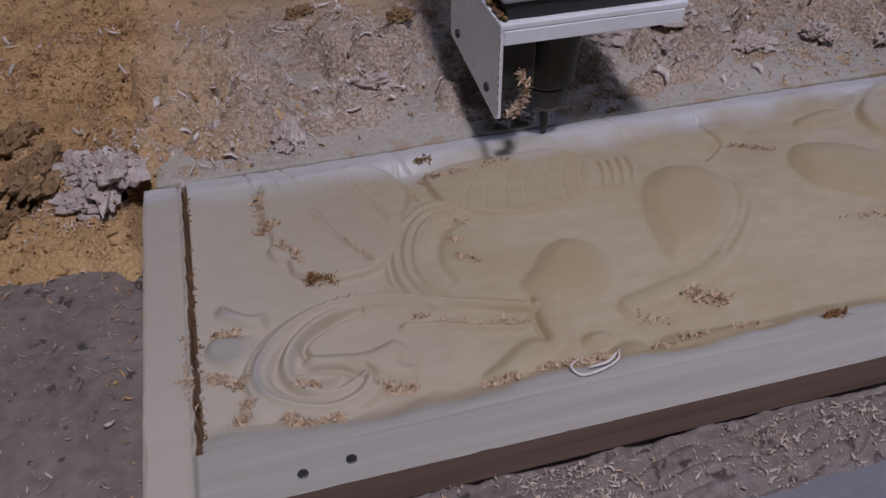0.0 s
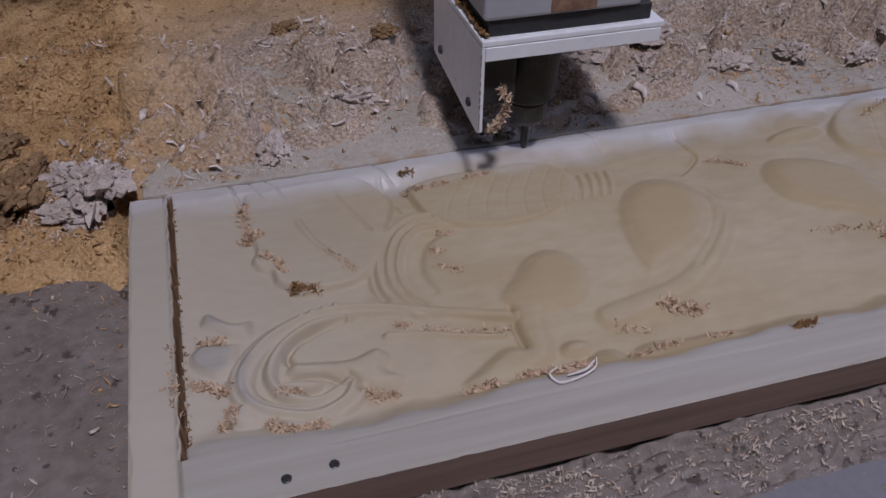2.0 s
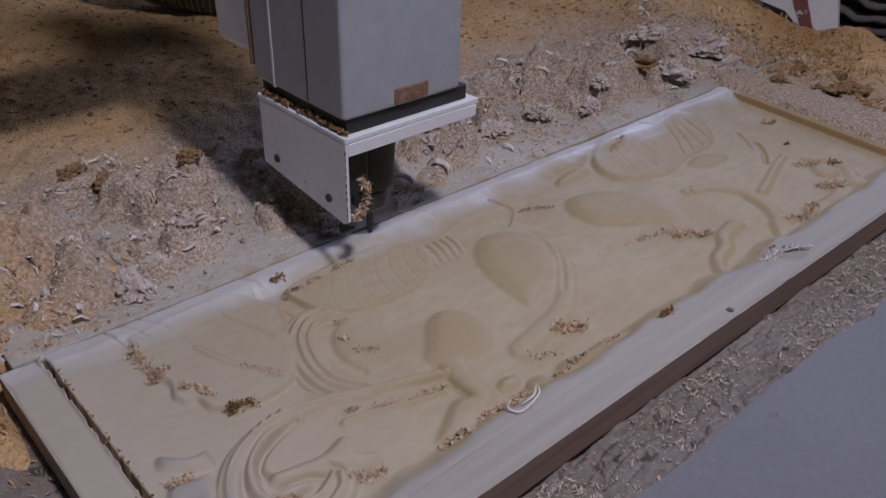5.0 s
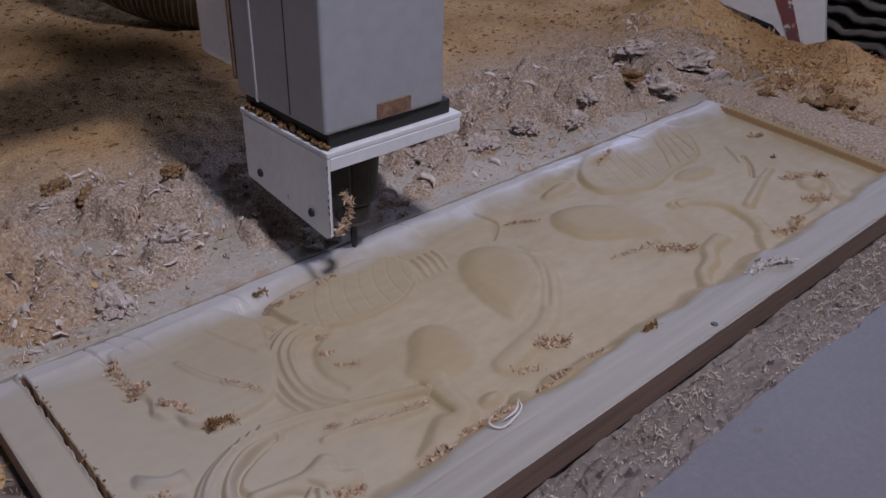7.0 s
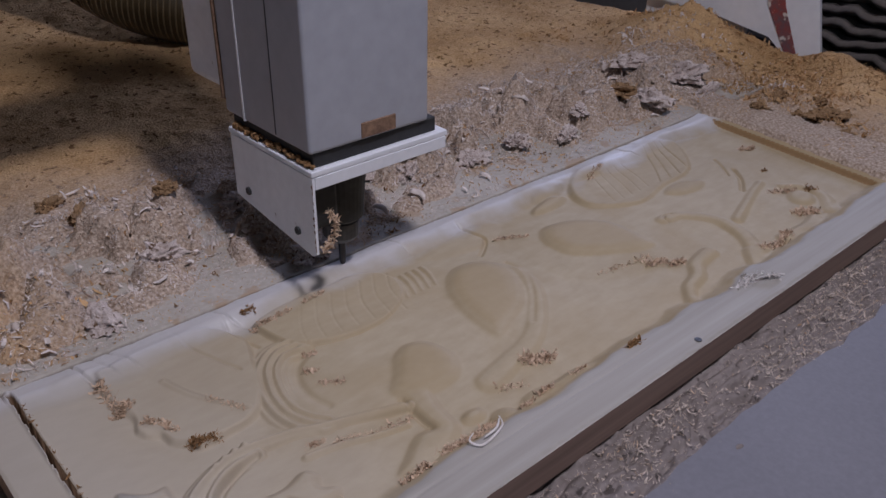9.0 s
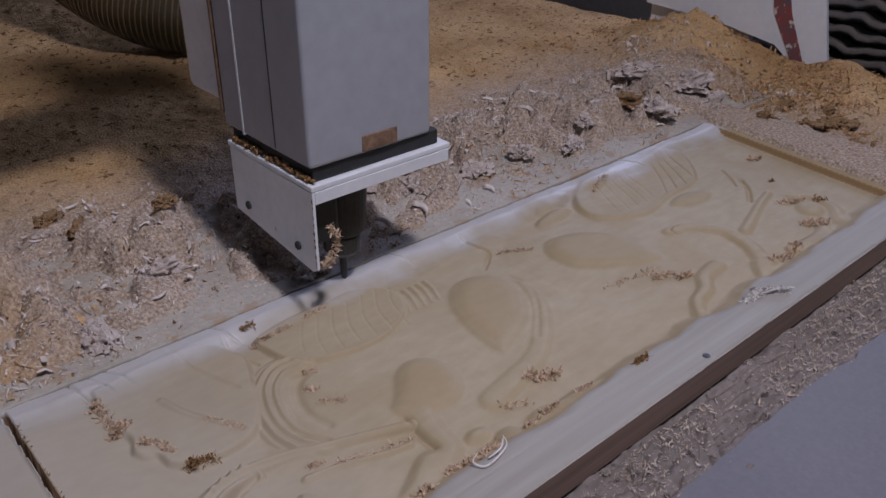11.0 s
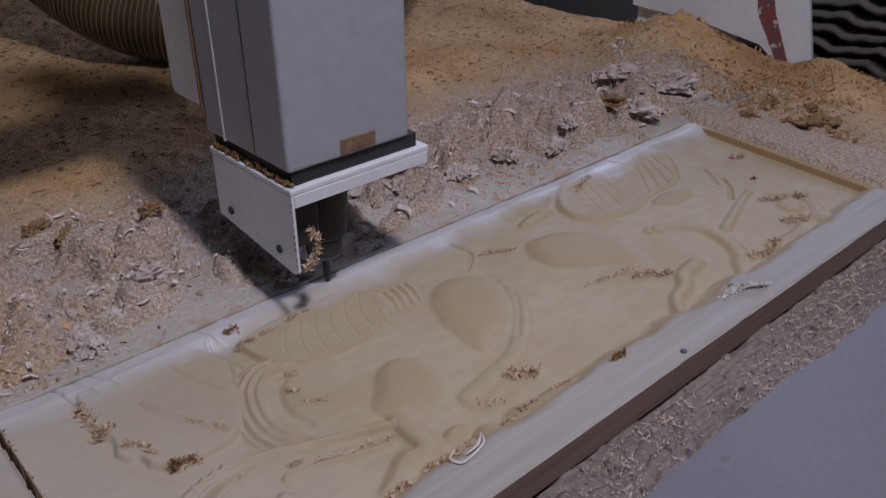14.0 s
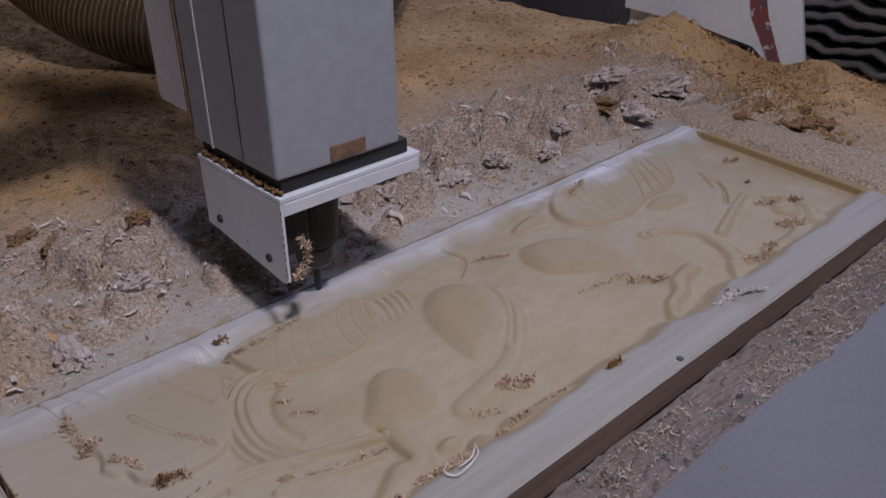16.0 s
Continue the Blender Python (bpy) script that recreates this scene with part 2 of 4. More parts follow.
CLUMP_BROWN = material("damp_sawdust", (0.14, 0.075, 0.035), (0.38, 0.25, 0.14), rough=0.9, big=60, fine=420, bump=0.9, dist=0.003, dark=(0.06, 0.03, 0.015), dark_at=0.58, dark_scale=160, spec=0.15)
CHIP_WARM = material("brown_chips", (0.22, 0.11, 0.045), (0.55, 0.35, 0.18), rough=0.85, big=20, fine=200, per_object=0.7, bump=0.3, spec=0.2)
CRUMB = material("torn_fibres", (0.27, 0.165, 0.095), (0.58, 0.43, 0.31), rough=0.85, big=20, fine=200, per_object=0.6, bump=0.3, spec=0.2)
MDF = material("greenish_fibreboard", (0.33, 0.295, 0.25), (0.47, 0.425, 0.375), rough=0.7, big=7, fine=160, bump=0.4, dark=(0.36, 0.27, 0.19), dark_at=0.56, dark_scale=26)
CHIP_GREY = material("caked_chips", (0.17, 0.135, 0.118), (0.60, 0.51, 0.44), rough=0.9, big=20, fine=200, per_object=0.5, bump=0.3, spec=0.2)
CHIP_DARK = material("dark_crumbs", (0.10, 0.05, 0.02), (0.30, 0.17, 0.08), rough=0.9, big=20, fine=200, per_object=0.5, bump=0.3, spec=0.2)
PAPER = material("pale_shaving", (0.55, 0.5, 0.47), (0.75, 0.7, 0.67), rough=0.6, big=20, fine=150)
PAINT = material("machine_paint", (0.31, 0.315, 0.350), (0.37, 0.375, 0.415), rough=0.42, big=6, fine=60, bump=0.04)
PLATE = material("bracket_paint", (0.66, 0.67, 0.72), (0.76, 0.77, 0.82), rough=0.3, big=10, fine=90, bump=0.05, dark=(0.14, 0.10, 0.08), dark_at=0.72, dark_scale=55)
BLACK = material("black_rubber", (0.012, 0.012, 0.013), (0.03, 0.03, 0.032), rough=0.6, bump=0.1)
STEEL = material("dark_steel", (0.05, 0.05, 0.055), (0.09, 0.09, 0.095), rough=0.4, metal=0.7, bump=0.05)
RUST = material("torn_label", (0.10, 0.055, 0.035), (0.28, 0.17, 0.11), rough=0.9, big=60, fine=300, bump=0.6)
WHITE = material("white_paint", (0.70, 0.71, 0.74), (0.78, 0.79, 0.82), rough=0.4, big=5, fine=60, bump=0.05)
STICKER = material("faded_sticker", (0.10, 0.10, 0.12), (0.30, 0.05, 0.04), rough=0.6, big=40, fine=90, bump=0.05, dark=(0.6, 0.55, 0.5), dark_at=0.6, dark_scale=45)
HOSE = material("hose_plastic", (0.050, 0.034, 0.015), (0.085, 0.06, 0.03), rough=0.35, big=10, fine=90, bump=0.05)
WIRE = material("hose_rib", (0.15, 0.11, 0.06), (0.22, 0.165, 0.10), rough=0.3, big=10, fine=90, bump=0.05)
BELLOWS = material("bellows_fabric", (0.045, 0.038, 0.032), (0.07, 0.06, 0.05), rough=0.8, big=10, fine=120, bump=0.2)
BELLOWS_EDGE = material("dusty_fold", (0.085, 0.070, 0.06), (0.13, 0.11, 0.095), rough=0.9, big=20, fine=120, bump=0.3)
WALL = material("workshop_wall", (0.22, 0.20, 0.18), (0.28, 0.26, 0.24), rough=0.9, big=2, fine=30)
FLOOR = material("workshop_floor", (0.10, 0.09, 0.08), (0.15, 0.135, 0.12), rough=0.85, big=2, fine=40)

# ---------------------------------------------------------------- helpers


def mesh_np(name, verts, quads, mat, smooth=True):
    """A mesh from arrays of vertices and quads."""
    me = bpy.data.meshes.new(name)
    v, f = np.asarray(verts, np.float32), np.asarray(quads, np.int32)
    me.vertices.add(len(v))
    me.vertices.foreach_set("co", v.ravel())
    me.loops.add(f.size)
    me.loops.foreach_set("vertex_index", f.ravel())
    me.polygons.add(len(f))
    me.polygons.foreach_set("loop_start", np.arange(0, f.size, f.shape[1], dtype=np.int32))
    me.polygons.foreach_set("use_smooth", np.full(len(f), smooth))
    me.update(calc_edges=True)
    me.validate()
    me.materials.append(mat)
    return me


def part(name, bm, mat, parent=None, label="", smooth=False):
    me = bpy.data.meshes.new(name)
    bm.to_mesh(me)
    bm.free()
    me.materials.append(mat)
    if smooth:
        me.polygons.foreach_set("use_smooth", np.full(len(me.polygons), True))
    ob = new(name, me)
    ob.parent = parent
    if label:
        ob["label"] = label
    return ob


def box(x0, x1, y0, y1, z0, z1, bevel=0.0, seg=2):
    bm = bmesh.new()
    bmesh.ops.create_cube(bm, size=1, matrix=Matrix.LocRotScale(((x0 + x1) / 2, (y0 + y1) / 2, (z0 + z1) / 2), None, (x1 - x0, y1 - y0, z1 - z0)))
    if bevel:
        bmesh.ops.bevel(bm, geom=bm.edges[:], offset=bevel, segments=seg, affect="EDGES", profile=0.5)
    return bm


def turned(profile, x, y, n=32):
    """A body of revolution about the upright through (x, y), from (radius, height) pairs."""
    bm = bmesh.new()
    rings = [[bm.verts.new((x + r * math.cos(2 * math.pi * k / n), y + r * math.sin(2 * math.pi * k / n), z)) for k in range(n)] for r, z in profile]
    for a, b in zip(rings, rings[1:]):
        for k in range(n):
            bm.faces.new((a[k], a[(k + 1) % n], b[(k + 1) % n], b[k]))
    bm.faces.new(rings[0][::-1])
    bm.faces.new(rings[-1])
    bmesh.ops.recalc_face_normals(bm, faces=bm.faces[:])
    return bm


def prism(points, direction):
    """A flat outline pushed along a direction."""
    bm = bmesh.new()
    d = Vector(direction)
    a = [bm.verts.new(p) for p in points]
    b = [bm.verts.new(Vector(p) + d) for p in points]
    bm.faces.new(a)
    bm.faces.new(b[::-1])
    for k in range(len(a)):
        q = (k + 1) % len(a)
        bm.faces.new((a[k], a[q], b[q], b[k]))
    bmesh.ops.recalc_face_normals(bm, faces=bm.faces[:])
    return bm


def vnoise(x, y, seed=0):
    """Smooth lattice noise, 0 to 1."""
    xi, yi = np.floor(x).astype(np.int64), np.floor(y).astype(np.int64)
    fx, fy = x - xi, y - yi
    fx, fy = fx * fx * (3 - 2 * fx), fy * fy * (3 - 2 * fy)

    def h(a, b):
        k = (a * 374761393 + b * 668265263 + seed * 974634777) & 0xFFFFFFFF
        k = ((k ^ (k >> 13)) * 1274126177) & 0xFFFFFFFF
        return ((k ^ (k >> 16)) & 0xFFFF) / 65535.0
    return (h(xi, yi) * (1 - fx) + h(xi + 1, yi) * fx) * (1 - fy) + (h(xi, yi + 1) * (1 - fx) + h(xi + 1, yi + 1) * fx) * fy


def fbm(x, y, scale, octaves=4, seed=0):
    s, a, tot = 0.0, 0.5, 0.0
    for k in range(octaves):
        s = s + a * vnoise(x * scale, y * scale, seed + k)
        tot += a
        a, scale = a * 0.5, scale * 2.03
    return s / tot


def step(e0, e1, v):
    u = np.clip((v - e0) / (e1 - e0), 0, 1)
    return u * u * (3 - 2 * u)


def spline(pts, n=10):
    """Points along a smooth curve through pts."""
    p = np.array([pts[0], *pts, pts[-1]], float)
    out = []
    for k in range(1, len(p) - 2):
        for u in np.arange(n) / n:
            a, b, c, d = p[k - 1], p[k], p[k + 1], p[k + 2]
            out.append(0.5 * (2 * b + (c - a) * u + (2 * a - 5 * b + 4 * c - d) * u * u + (3 * b - a - 3 * c + d) * u ** 3))
    out.append(p[-2])
    return np.array(out)


# ---------------------------------------------------------------- the workshop round it
BEDZ = -0.034
WX0, WX1, WY0, WY1, WZ0, WZ1 = -3.2, 4.6, -3.4, 3.9, -0.90, 2.6
shell = [("floor", (WX0, WX1, WY0, WY1, WZ0 - 0.1, WZ0), FLOOR), ("ceiling", (WX0, WX1, WY0, WY1, WZ1, WZ1 + 0.1), WALL),
         ("wall_west", (WX0 - 0.15, WX0, WY0, -1.8, WZ0, WZ1), WALL), ("wall_west_north", (WX0 - 0.15, WX0, 0.0, WY1, WZ0, WZ1), WALL),
         ("wall_lintel", (WX0 - 0.15, WX0, -1.8, 0.0, 1.75, WZ1), WALL), ("wall_apron", (WX0 - 0.15, WX0, -1.8, 0.0, WZ0, 0.4), WALL), ("wall_east", (WX1, WX1 + 0.15, WY0, 0.8, WZ0, WZ1), WALL),
         ("wall_east_north", (WX1, WX1 + 0.15, 3.2, WY1, WZ0, WZ1), WALL), ("wall_east_lintel", (WX1, WX1 + 0.15, 0.8, 3.2, 2.5, WZ1), WALL),
         ("wall_east_apron", (WX1, WX1 + 0.15, 0.8, 3.2, WZ0, 1.0), WALL),
         ("wall_south", (WX0, WX1, WY0 - 0.15, WY0, WZ0, WZ1), WALL),
         ("wall_north", (WX0, WX1, WY1, WY1 + 0.15, WZ0, WZ1), WALL)]
for nm, dims, mt in shell:
    tagged(part(nm, box(*dims), mt), "plain dim workshop " + nm.split("_")[0], nm.split("_")[0], kind="structure")

# ---------------------------------------------------------------- the machine bed


def bed_height(x, y):
    """The bare bed, scored by old tool paths in the strip before the board."""
    strip = step(-0.13, -0.10, y + 0.03 * (fbm(x, y, 9, 2, 5) - 0.5)) * step(0.02, 0.0, y) * step(-0.05, 0.15, x)
    wob = y + 0.012 * np.sin(x * 9.0) + 0.02 * (fbm(x, y, 14, 3, 8) - 0.5)
    rows = np.abs(np.sin(wob * 210)) ** 0.5
    z = -0.010 * strip * (1 - rows) * (0.4 + fbm(x, y, 20, 2, 3)) - 0.016 * strip * (fbm(x, y, 60, 4, 2) - 0.42) + 0.012 * strip * np.clip(fbm(x * 0.5, y, 26, 4, 12) - 0.48, 0, 1)
    for cx, cy, r in ((0.545, -0.075, 0.052), (0.535, -0.062, 0.028), (0.30, -0.10, 0.06)):
        d = np.abs(np.hypot((x - cx) * 0.8, y - cy) - r)
        z = z - 0.009 * np.exp(-(d / 0.0034) ** 2) * step(-0.16, -0.15, y)
    return z - 0.0006 * fbm(x, y, 90, 3, 4)


def sheet(name, x0, x1, y0, y1, d, zf, mat, skirt=None):
    """A height field over a rectangle, with its sides drawn down to skirt."""
    nx, ny = int(round((x1 - x0) / d)) + 1, int(round((y1 - y0) / d)) + 1
    gx, gy = np.meshgrid(np.linspace(x0, x1, nx), np.linspace(y0, y1, ny))
    v = np.stack([gx, gy, zf(gx, gy)], -1).reshape(-1, 3)
    k = np.arange(nx * ny).reshape(ny, nx)
    f = np.stack([k[:-1, :-1], k[:-1, 1:], k[1:, 1:], k[1:, :-1]], -1).reshape(-1, 4)
    if skirt is not None:
        rim = np.concatenate([k[0, :], k[1:, -1], k[-1, -2::-1], k[-2:0:-1, 0]])
        up, low = v[rim].copy(), v[rim].copy()
        low[:, 2] = skirt
        a = len(v) + np.arange(len(rim))
        b = a + len(rim)
        v = np.concatenate([v, up, low])
        f = np.concatenate([f, np.stack([a, b, np.roll(b, -1), np.roll(a, -1)], -1)])
    me = mesh_np(name, v, f, mat)
    return new(name, me)


bed = tagged(new("machine_bed"), "grey-brown worn spoilboard bed of a router, scored by old cuts", "machine bed", kind="structure")
strip = sheet("scored_strip", -0.45, 1.66, -0.34, 0.36, 0.0024, lambda x, y: BEDZ - 0.0022 + bed_height(x, y), BED, BEDZ - 0.05)
strip.parent = bed
g9 = np.random.default_rng(9)
edge_x = np.linspace(0.16, 1.655, 60)
edge_y = -0.066 + 0.022 * (fbm(edge_x, 0 * edge_x, 11, 4, 19) - 0.5) + g9.normal(0, 0.0012, 60)
cover = [(float(x), float(y), BEDZ + 0.002) for x, y in zip(edge_x, edge_y)] + [(1.655, -0.335, BEDZ + 0.002), (0.16, -0.335, BEDZ + 0.002)]
part("clean_surface", prism(cover, (0, 0, -0.012)), BED_CLEAN, bed, "smooth clean blue-grey stretch of the bed")
part("bed_slab", box(-1.6, 1.665, -0.9, 2.4, BEDZ - 0.09, BEDZ - 0.012, 0.003), BED, bed)
part("bed_plank", box(-1.6, 1.66, -0.9, -0.341, BEDZ - 0.012, BEDZ - 0.002), BED, bed)
part("bed_plank", box(-1.6, -0.451, -0.34, 2.4, BEDZ - 0.012, BEDZ - 0.002), BED, bed)
part("bed_frame", box(-1.55, 1.6, -0.85, 2.3, -0.90, BEDZ - 0.091), STEEL, bed)

# ---------------------------------------------------------------- the carved board
BL, BW = 1.13, 0.372
# the sharp end wall of the sunk field, a little out of square
END_X, END_LEAN = 1.080, 0.13


def near_line(gx, gy, pts, n=10):
    """Distance to a smooth curve, the side, and how far along it the nearest place lies (0 to 1)."""
    c = spline(pts, n)
    best, side, along = np.full(gx.shape, 9.0), np.zeros(gx.shape), np.zeros(gx.shape)
    for k in range(len(c) - 1):
        a, d = c[k], c[k + 1] - c[k]
        u = np.clip(((gx - a[0]) * d[0] + (gy - a[1]) * d[1]) / (d @ d + 1e-12), 0, 1)
        ex, ey = gx - a[0] - u * d[0], gy - a[1] - u * d[1]
        r = np.hypot(ex, ey)
        m = r < best
        best = np.where(m, r, best)
        side = np.where(m, np.sign(d[0] * ey - d[1] * ex), side)
        along = np.where(m, (k + u) / (len(c) - 1), along)
    return best, side, along


class Relief:
    """Raised and sunk forms laid over one another on a grid."""

    def __init__(self, gx, gy):
        self.gx, self.gy, self.up, self.cut = gx, gy, np.zeros(gx.shape), np.zeros(gx.shape)

    def window(self, pts, pad):
        p = np.array(pts)
        x, y = self.gx[0], self.gy[:, 0]
        i0, i1 = np.searchsorted(x, [p[:, 0].min() - pad, p[:, 0].max() + pad])
        j0, j1 = np.searchsorted(y, [p[:, 1].min() - pad, p[:, 1].max() + pad])
        return slice(j0, j1), slice(i0, i1)

    def dome(self, cx, cy, rx, ry, turn, h, power=0.75, taper=0.0):
        w = self.window([(cx, cy)], max(rx, ry) * 1.3)
        c, s = math.cos(radians(turn)), math.sin(radians(turn))
        u, v = (self.gx[w] - cx) * c + (self.gy[w] - cy) * s, (self.gy[w] - cy) * c - (self.gx[w] - cx) * s
        r = (u / rx) ** 2 + (v / (ry * (1 + taper * u / rx))) ** 2
        self.up[w] = np.maximum(self.up[w], h * np.clip(1 - r, 0, 1) ** power)

    def ridge(self, pts, half, h, ribs=0, rib=0.0, t0=1.0, t1=1.0, power=0.6, fade=0.30):
        w = self.window(pts, half * 1.6)
        d, side, along = near_line(self.gx[w], self.gy[w], pts)
        wide = half * (t0 + (t1 - t0) * along)
        q = d / np.maximum(wide, 1e-5)
        z = h * np.clip(1 - q * q, 0, 1) ** power
        if ribs:
            z = z + rib * np.cos(side * q * math.pi * ribs) * step(1.0, 0.8, q) * step(0.0, fade, along)
        self.up[w] = np.maximum(self.up[w], np.where(q < 1, z, 0))

    def groove(self, pts, half, h):
        w = self.window(pts, half * 3)
        d, side, along = near_line(self.gx[w], self.gy[w], pts)
        self.cut[w] = np.maximum(self.cut[w], h * np.exp(-(d / half) ** 2))

    def inside(self, pts, pad):
        """Distance from a closed smooth outline, positive inside it."""
        w = self.window(pts, pad)
        closed = spline([*pts, pts[0]], 6)
        x, y = self.gx[w], self.gy[w]
        within = np.zeros(x.shape, bool)
        for a, b in zip(closed, closed[1:]):
            if a[1] != b[1]:
                within ^= ((a[1] > y) != (b[1] > y)) & (x < (b[0] - a[0]) * (y - a[1]) / (b[1] - a[1]) + a[0])
        d, side, along = near_line(x, y, [*pts, pts[0]], 6)
        return w, np.where(within, d, -d)

    def plateau(self, pts, h, soft=0.004, dish=0.0):
        """A flat raised form, dished towards its middle where wanted."""
        w, d = self.inside(pts, soft * 3)
        self.up[w] = np.maximum(self.up[w], h * step(-soft, soft, d) - dish * step(0.0, 0.03, d))

    def pillow(self, pts, h, r, lean=(0.0, 0.0)):
        """A cushioned form: round over a distance r from its outline, its top leaning where wanted."""
        w, d = self.inside(pts, 0.004)
        c = np.mean(np.array(pts), axis=0)
        u = np.clip(d / r, 0, 1)
        tilt = 1 + lean[0] * (self.gx[w] - c[0]) / 0.05 + lean[1] * (self.gy[w] - c[1]) / 0.05
        self.up[w] = np.maximum(self.up[w], h * u * (2 - u) * np.clip(tilt, 0.15, 2))


def blurred(a, gx, radius):
    """A height field smoothed over a radius in metres."""
    n = max(1, int(round(radius / (gx[0, 1] - gx[0, 0]))))
    w = np.exp(-0.5 * (np.arange(-2 * n, 2 * n + 1) / n) ** 2)
    w = w / w.sum()
    for axis in (0, 1):
        p = np.pad(a, [(2 * n, 2 * n) if k == axis else (0, 0) for k in (0, 1)], mode="edge")
        a = sum(w[k] * (p[k:k + a.shape[0]] if axis == 0 else p[:, k:k + a.shape[1]]) for k in range(4 * n + 1))
    return a


def relief_height(gx, gy):
    r, q = Relief(gx, gy), Relief(gx, gy)
    # broad body
    q.dome(0.41, 0.205, 0.17, 0.115, 8, 0.0030, 0.7)
    q.dome(0.27, 0.175, 0.09, 0.05, 10, 0.004, 0.9)
    q.dome(0.86, 0.23, 0.17, 0.10, -10, 0.0030, 0.7)
    q.dome(0.66, 0.225, 0.11, 0.09, -40, 0.0030, 0.7)
    q.dome(0.54, 0.325, 0.07, 0.03, 0, 0.0040, 0.8)
    # tail scroll: an outer ribbed band, an inner band, the body between them and its lobes
    r.ridge([(0.300, 0.130), (0.266, 0.142), (0.226, 0.156), (0.196, 0.168), (0.162, 0.1745), (0.134, 0.171), (0.108, 0.157), (0.090, 0.137), (0.080, 0.117), (0.080, 0.099),
             (0.090, 0.084), (0.110, 0.074), (0.130, 0.070), (0.150, 0.077), (0.160, 0.090)], 0.0135, 0.0062, 2, 0.0014, 0.45, 0.80, 0.5, 0.25)
    r.ridge([(0.168, 0.164), (0.142, 0.163), (0.122, 0.152), (0.108, 0.136), (0.101, 0.117), (0.104, 0.100), (0.117, 0.088), (0.134, 0.083), (0.150, 0.090)], 0.0075, 0.0060, 1, 0.0008, 0.7, 0.8)
    r.pillow([(0.118, 0.128), (0.140, 0.123), (0.163, 0.120), (0.184, 0.126), (0.193, 0.114), (0.187, 0.102), (0.198, 0.092), (0.190, 0.081), (0.176, 0.081), (0.164, 0.088), (0.156, 0.098),
              (0.140, 0.104), (0.124, 0.108), (0.113, 0.117)], 0.0054, 0.010)
    r.pillow([(0.100, 0.107), (0.112, 0.095), (0.132, 0.092), (0.138, 0.100), (0.122, 0.107)], 0.0066, 0.007)
    r.groove([(0.166, 0.163), (0.146, 0.160), (0.127, 0.151), (0.116, 0.139), (0.117, 0.129)], 0.0030, 0.0060)
    r.groove([(0.105, 0.111), (0.122, 0.110), (0.140, 0.106), (0.150, 0.099)], 0.0016, 0.0026)
    r.groove([(0.158, 0.104), (0.163, 0.094), (0.162, 0.084)], 0.0016, 0.0026)
    r.pillow([(0.094, 0.180), (0.080, 0.178), (0.070, 0.184), (0.061, 0.192), (0.055, 0.186), (0.055, 0.176), (0.066, 0.168), (0.080, 0.160), (0.092, 0.160)], 0.0056, 0.009)
    r.pillow([(0.082, 0.154), (0.066, 0.155), (0.052, 0.155), (0.044, 0.144), (0.048, 0.130), (0.062, 0.120), (0.074, 0.124), (0.080, 0.138)], 0.0056, 0.010)
    r.pillow([(0.088, 0.094), (0.072, 0.094), (0.065, 0.080), (0.076, 0.067), (0.092, 0.070)], 0.0048, 0.009)
    for cx, cy, rx, ry, tn in ((0.105, 0.067, 0.014, 0.010, 0), (0.132, 0.064, 0.016, 0.010, 10)):
        r.dome(cx, cy, rx, ry, tn, 0.0046, 0.6)
    r.ridge([(0.196, 0.137), (0.226, 0.131), (0.256, 0.120), (0.285, 0.112)], 0.0045, 0.0030, 0, 0, 0.8, 0.5)
    for bx, by in ((0.132, 0.171), (0.142, 0.1748), (0.152, 0.1768), (0.162, 0.178)):
        r.dome(bx, by, 0.0042, 0.0042, 0, 0.0088, 0.5)
    # upper leaf with its scalloped edge, the midrib and the bud
    r.plateau([(0.106, 0.348), (0.101, 0.304), (0.106, 0.285), (0.108, 0.268), (0.103, 0.250), (0.117, 0.237), (0.120, 0.222), (0.131, 0.211), (0.136, 0.202), (0.155, 0.203), (0.185, 0.206),
               (0.206, 0.225), (0.226, 0.270), (0.240, 0.320), (0.20, 0.352)], 0.0052, 0.0018)
    for cx, cy, rx, ry, tn in ((0.116, 0.318, 0.016, 0.026, 5), (0.122, 0.282, 0.017, 0.018, 20), (0.121, 0.252, 0.018, 0.014, 30), (0.136, 0.228, 0.017, 0.015, 40), (0.151, 0.209, 0.010, 0.007, 0)):
        r.dome(cx, cy, rx, ry, tn, 0.0052, 0.25)
    r.ridge([(0.149, 0.298), (0.154, 0.280), (0.164, 0.256), (0.190, 0.217)], 0.0060, 0.0072, 0, 0, 1.1, 0.6)
    r.groove([(0.187, 0.360), (0.192, 0.327), (0.211, 0.270)], 0.0018, 0.0016)
    r.groove([(0.238, 0.365), (0.235, 0.328), (0.245, 0.296)], 0.0020, 0.0024)
    # ribbed crescent
    r.ridge([(0.276, 0.271), (0.252, 0.272), (0.230, 0.254), (0.217, 0.224), (0.213, 0.196), (0.218, 0.174), (0.229, 0.158)], 0.0225, 0.0042, 4, 0.0015, 0.75, 0.80, 0.45, 0.05)
    r.groove([(0.276, 0.256), (0.258, 0.246), (0.246, 0.226), (0.241, 0.200), (0.245, 0.176)], 0.0050, 0.0020)
    # wing with feather lines and the ribs behind it
    r.plateau([(0.258, 0.328), (0.290, 0.335), (0.349, 0.336), (0.402, 0.334), (0.423, 0.309), (0.411, 0.273), (0.375, 0.250), (0.335, 0.246), (0.296, 0.257), (0.268, 0.281)], 0.0052, 0.0016, 0.0010)
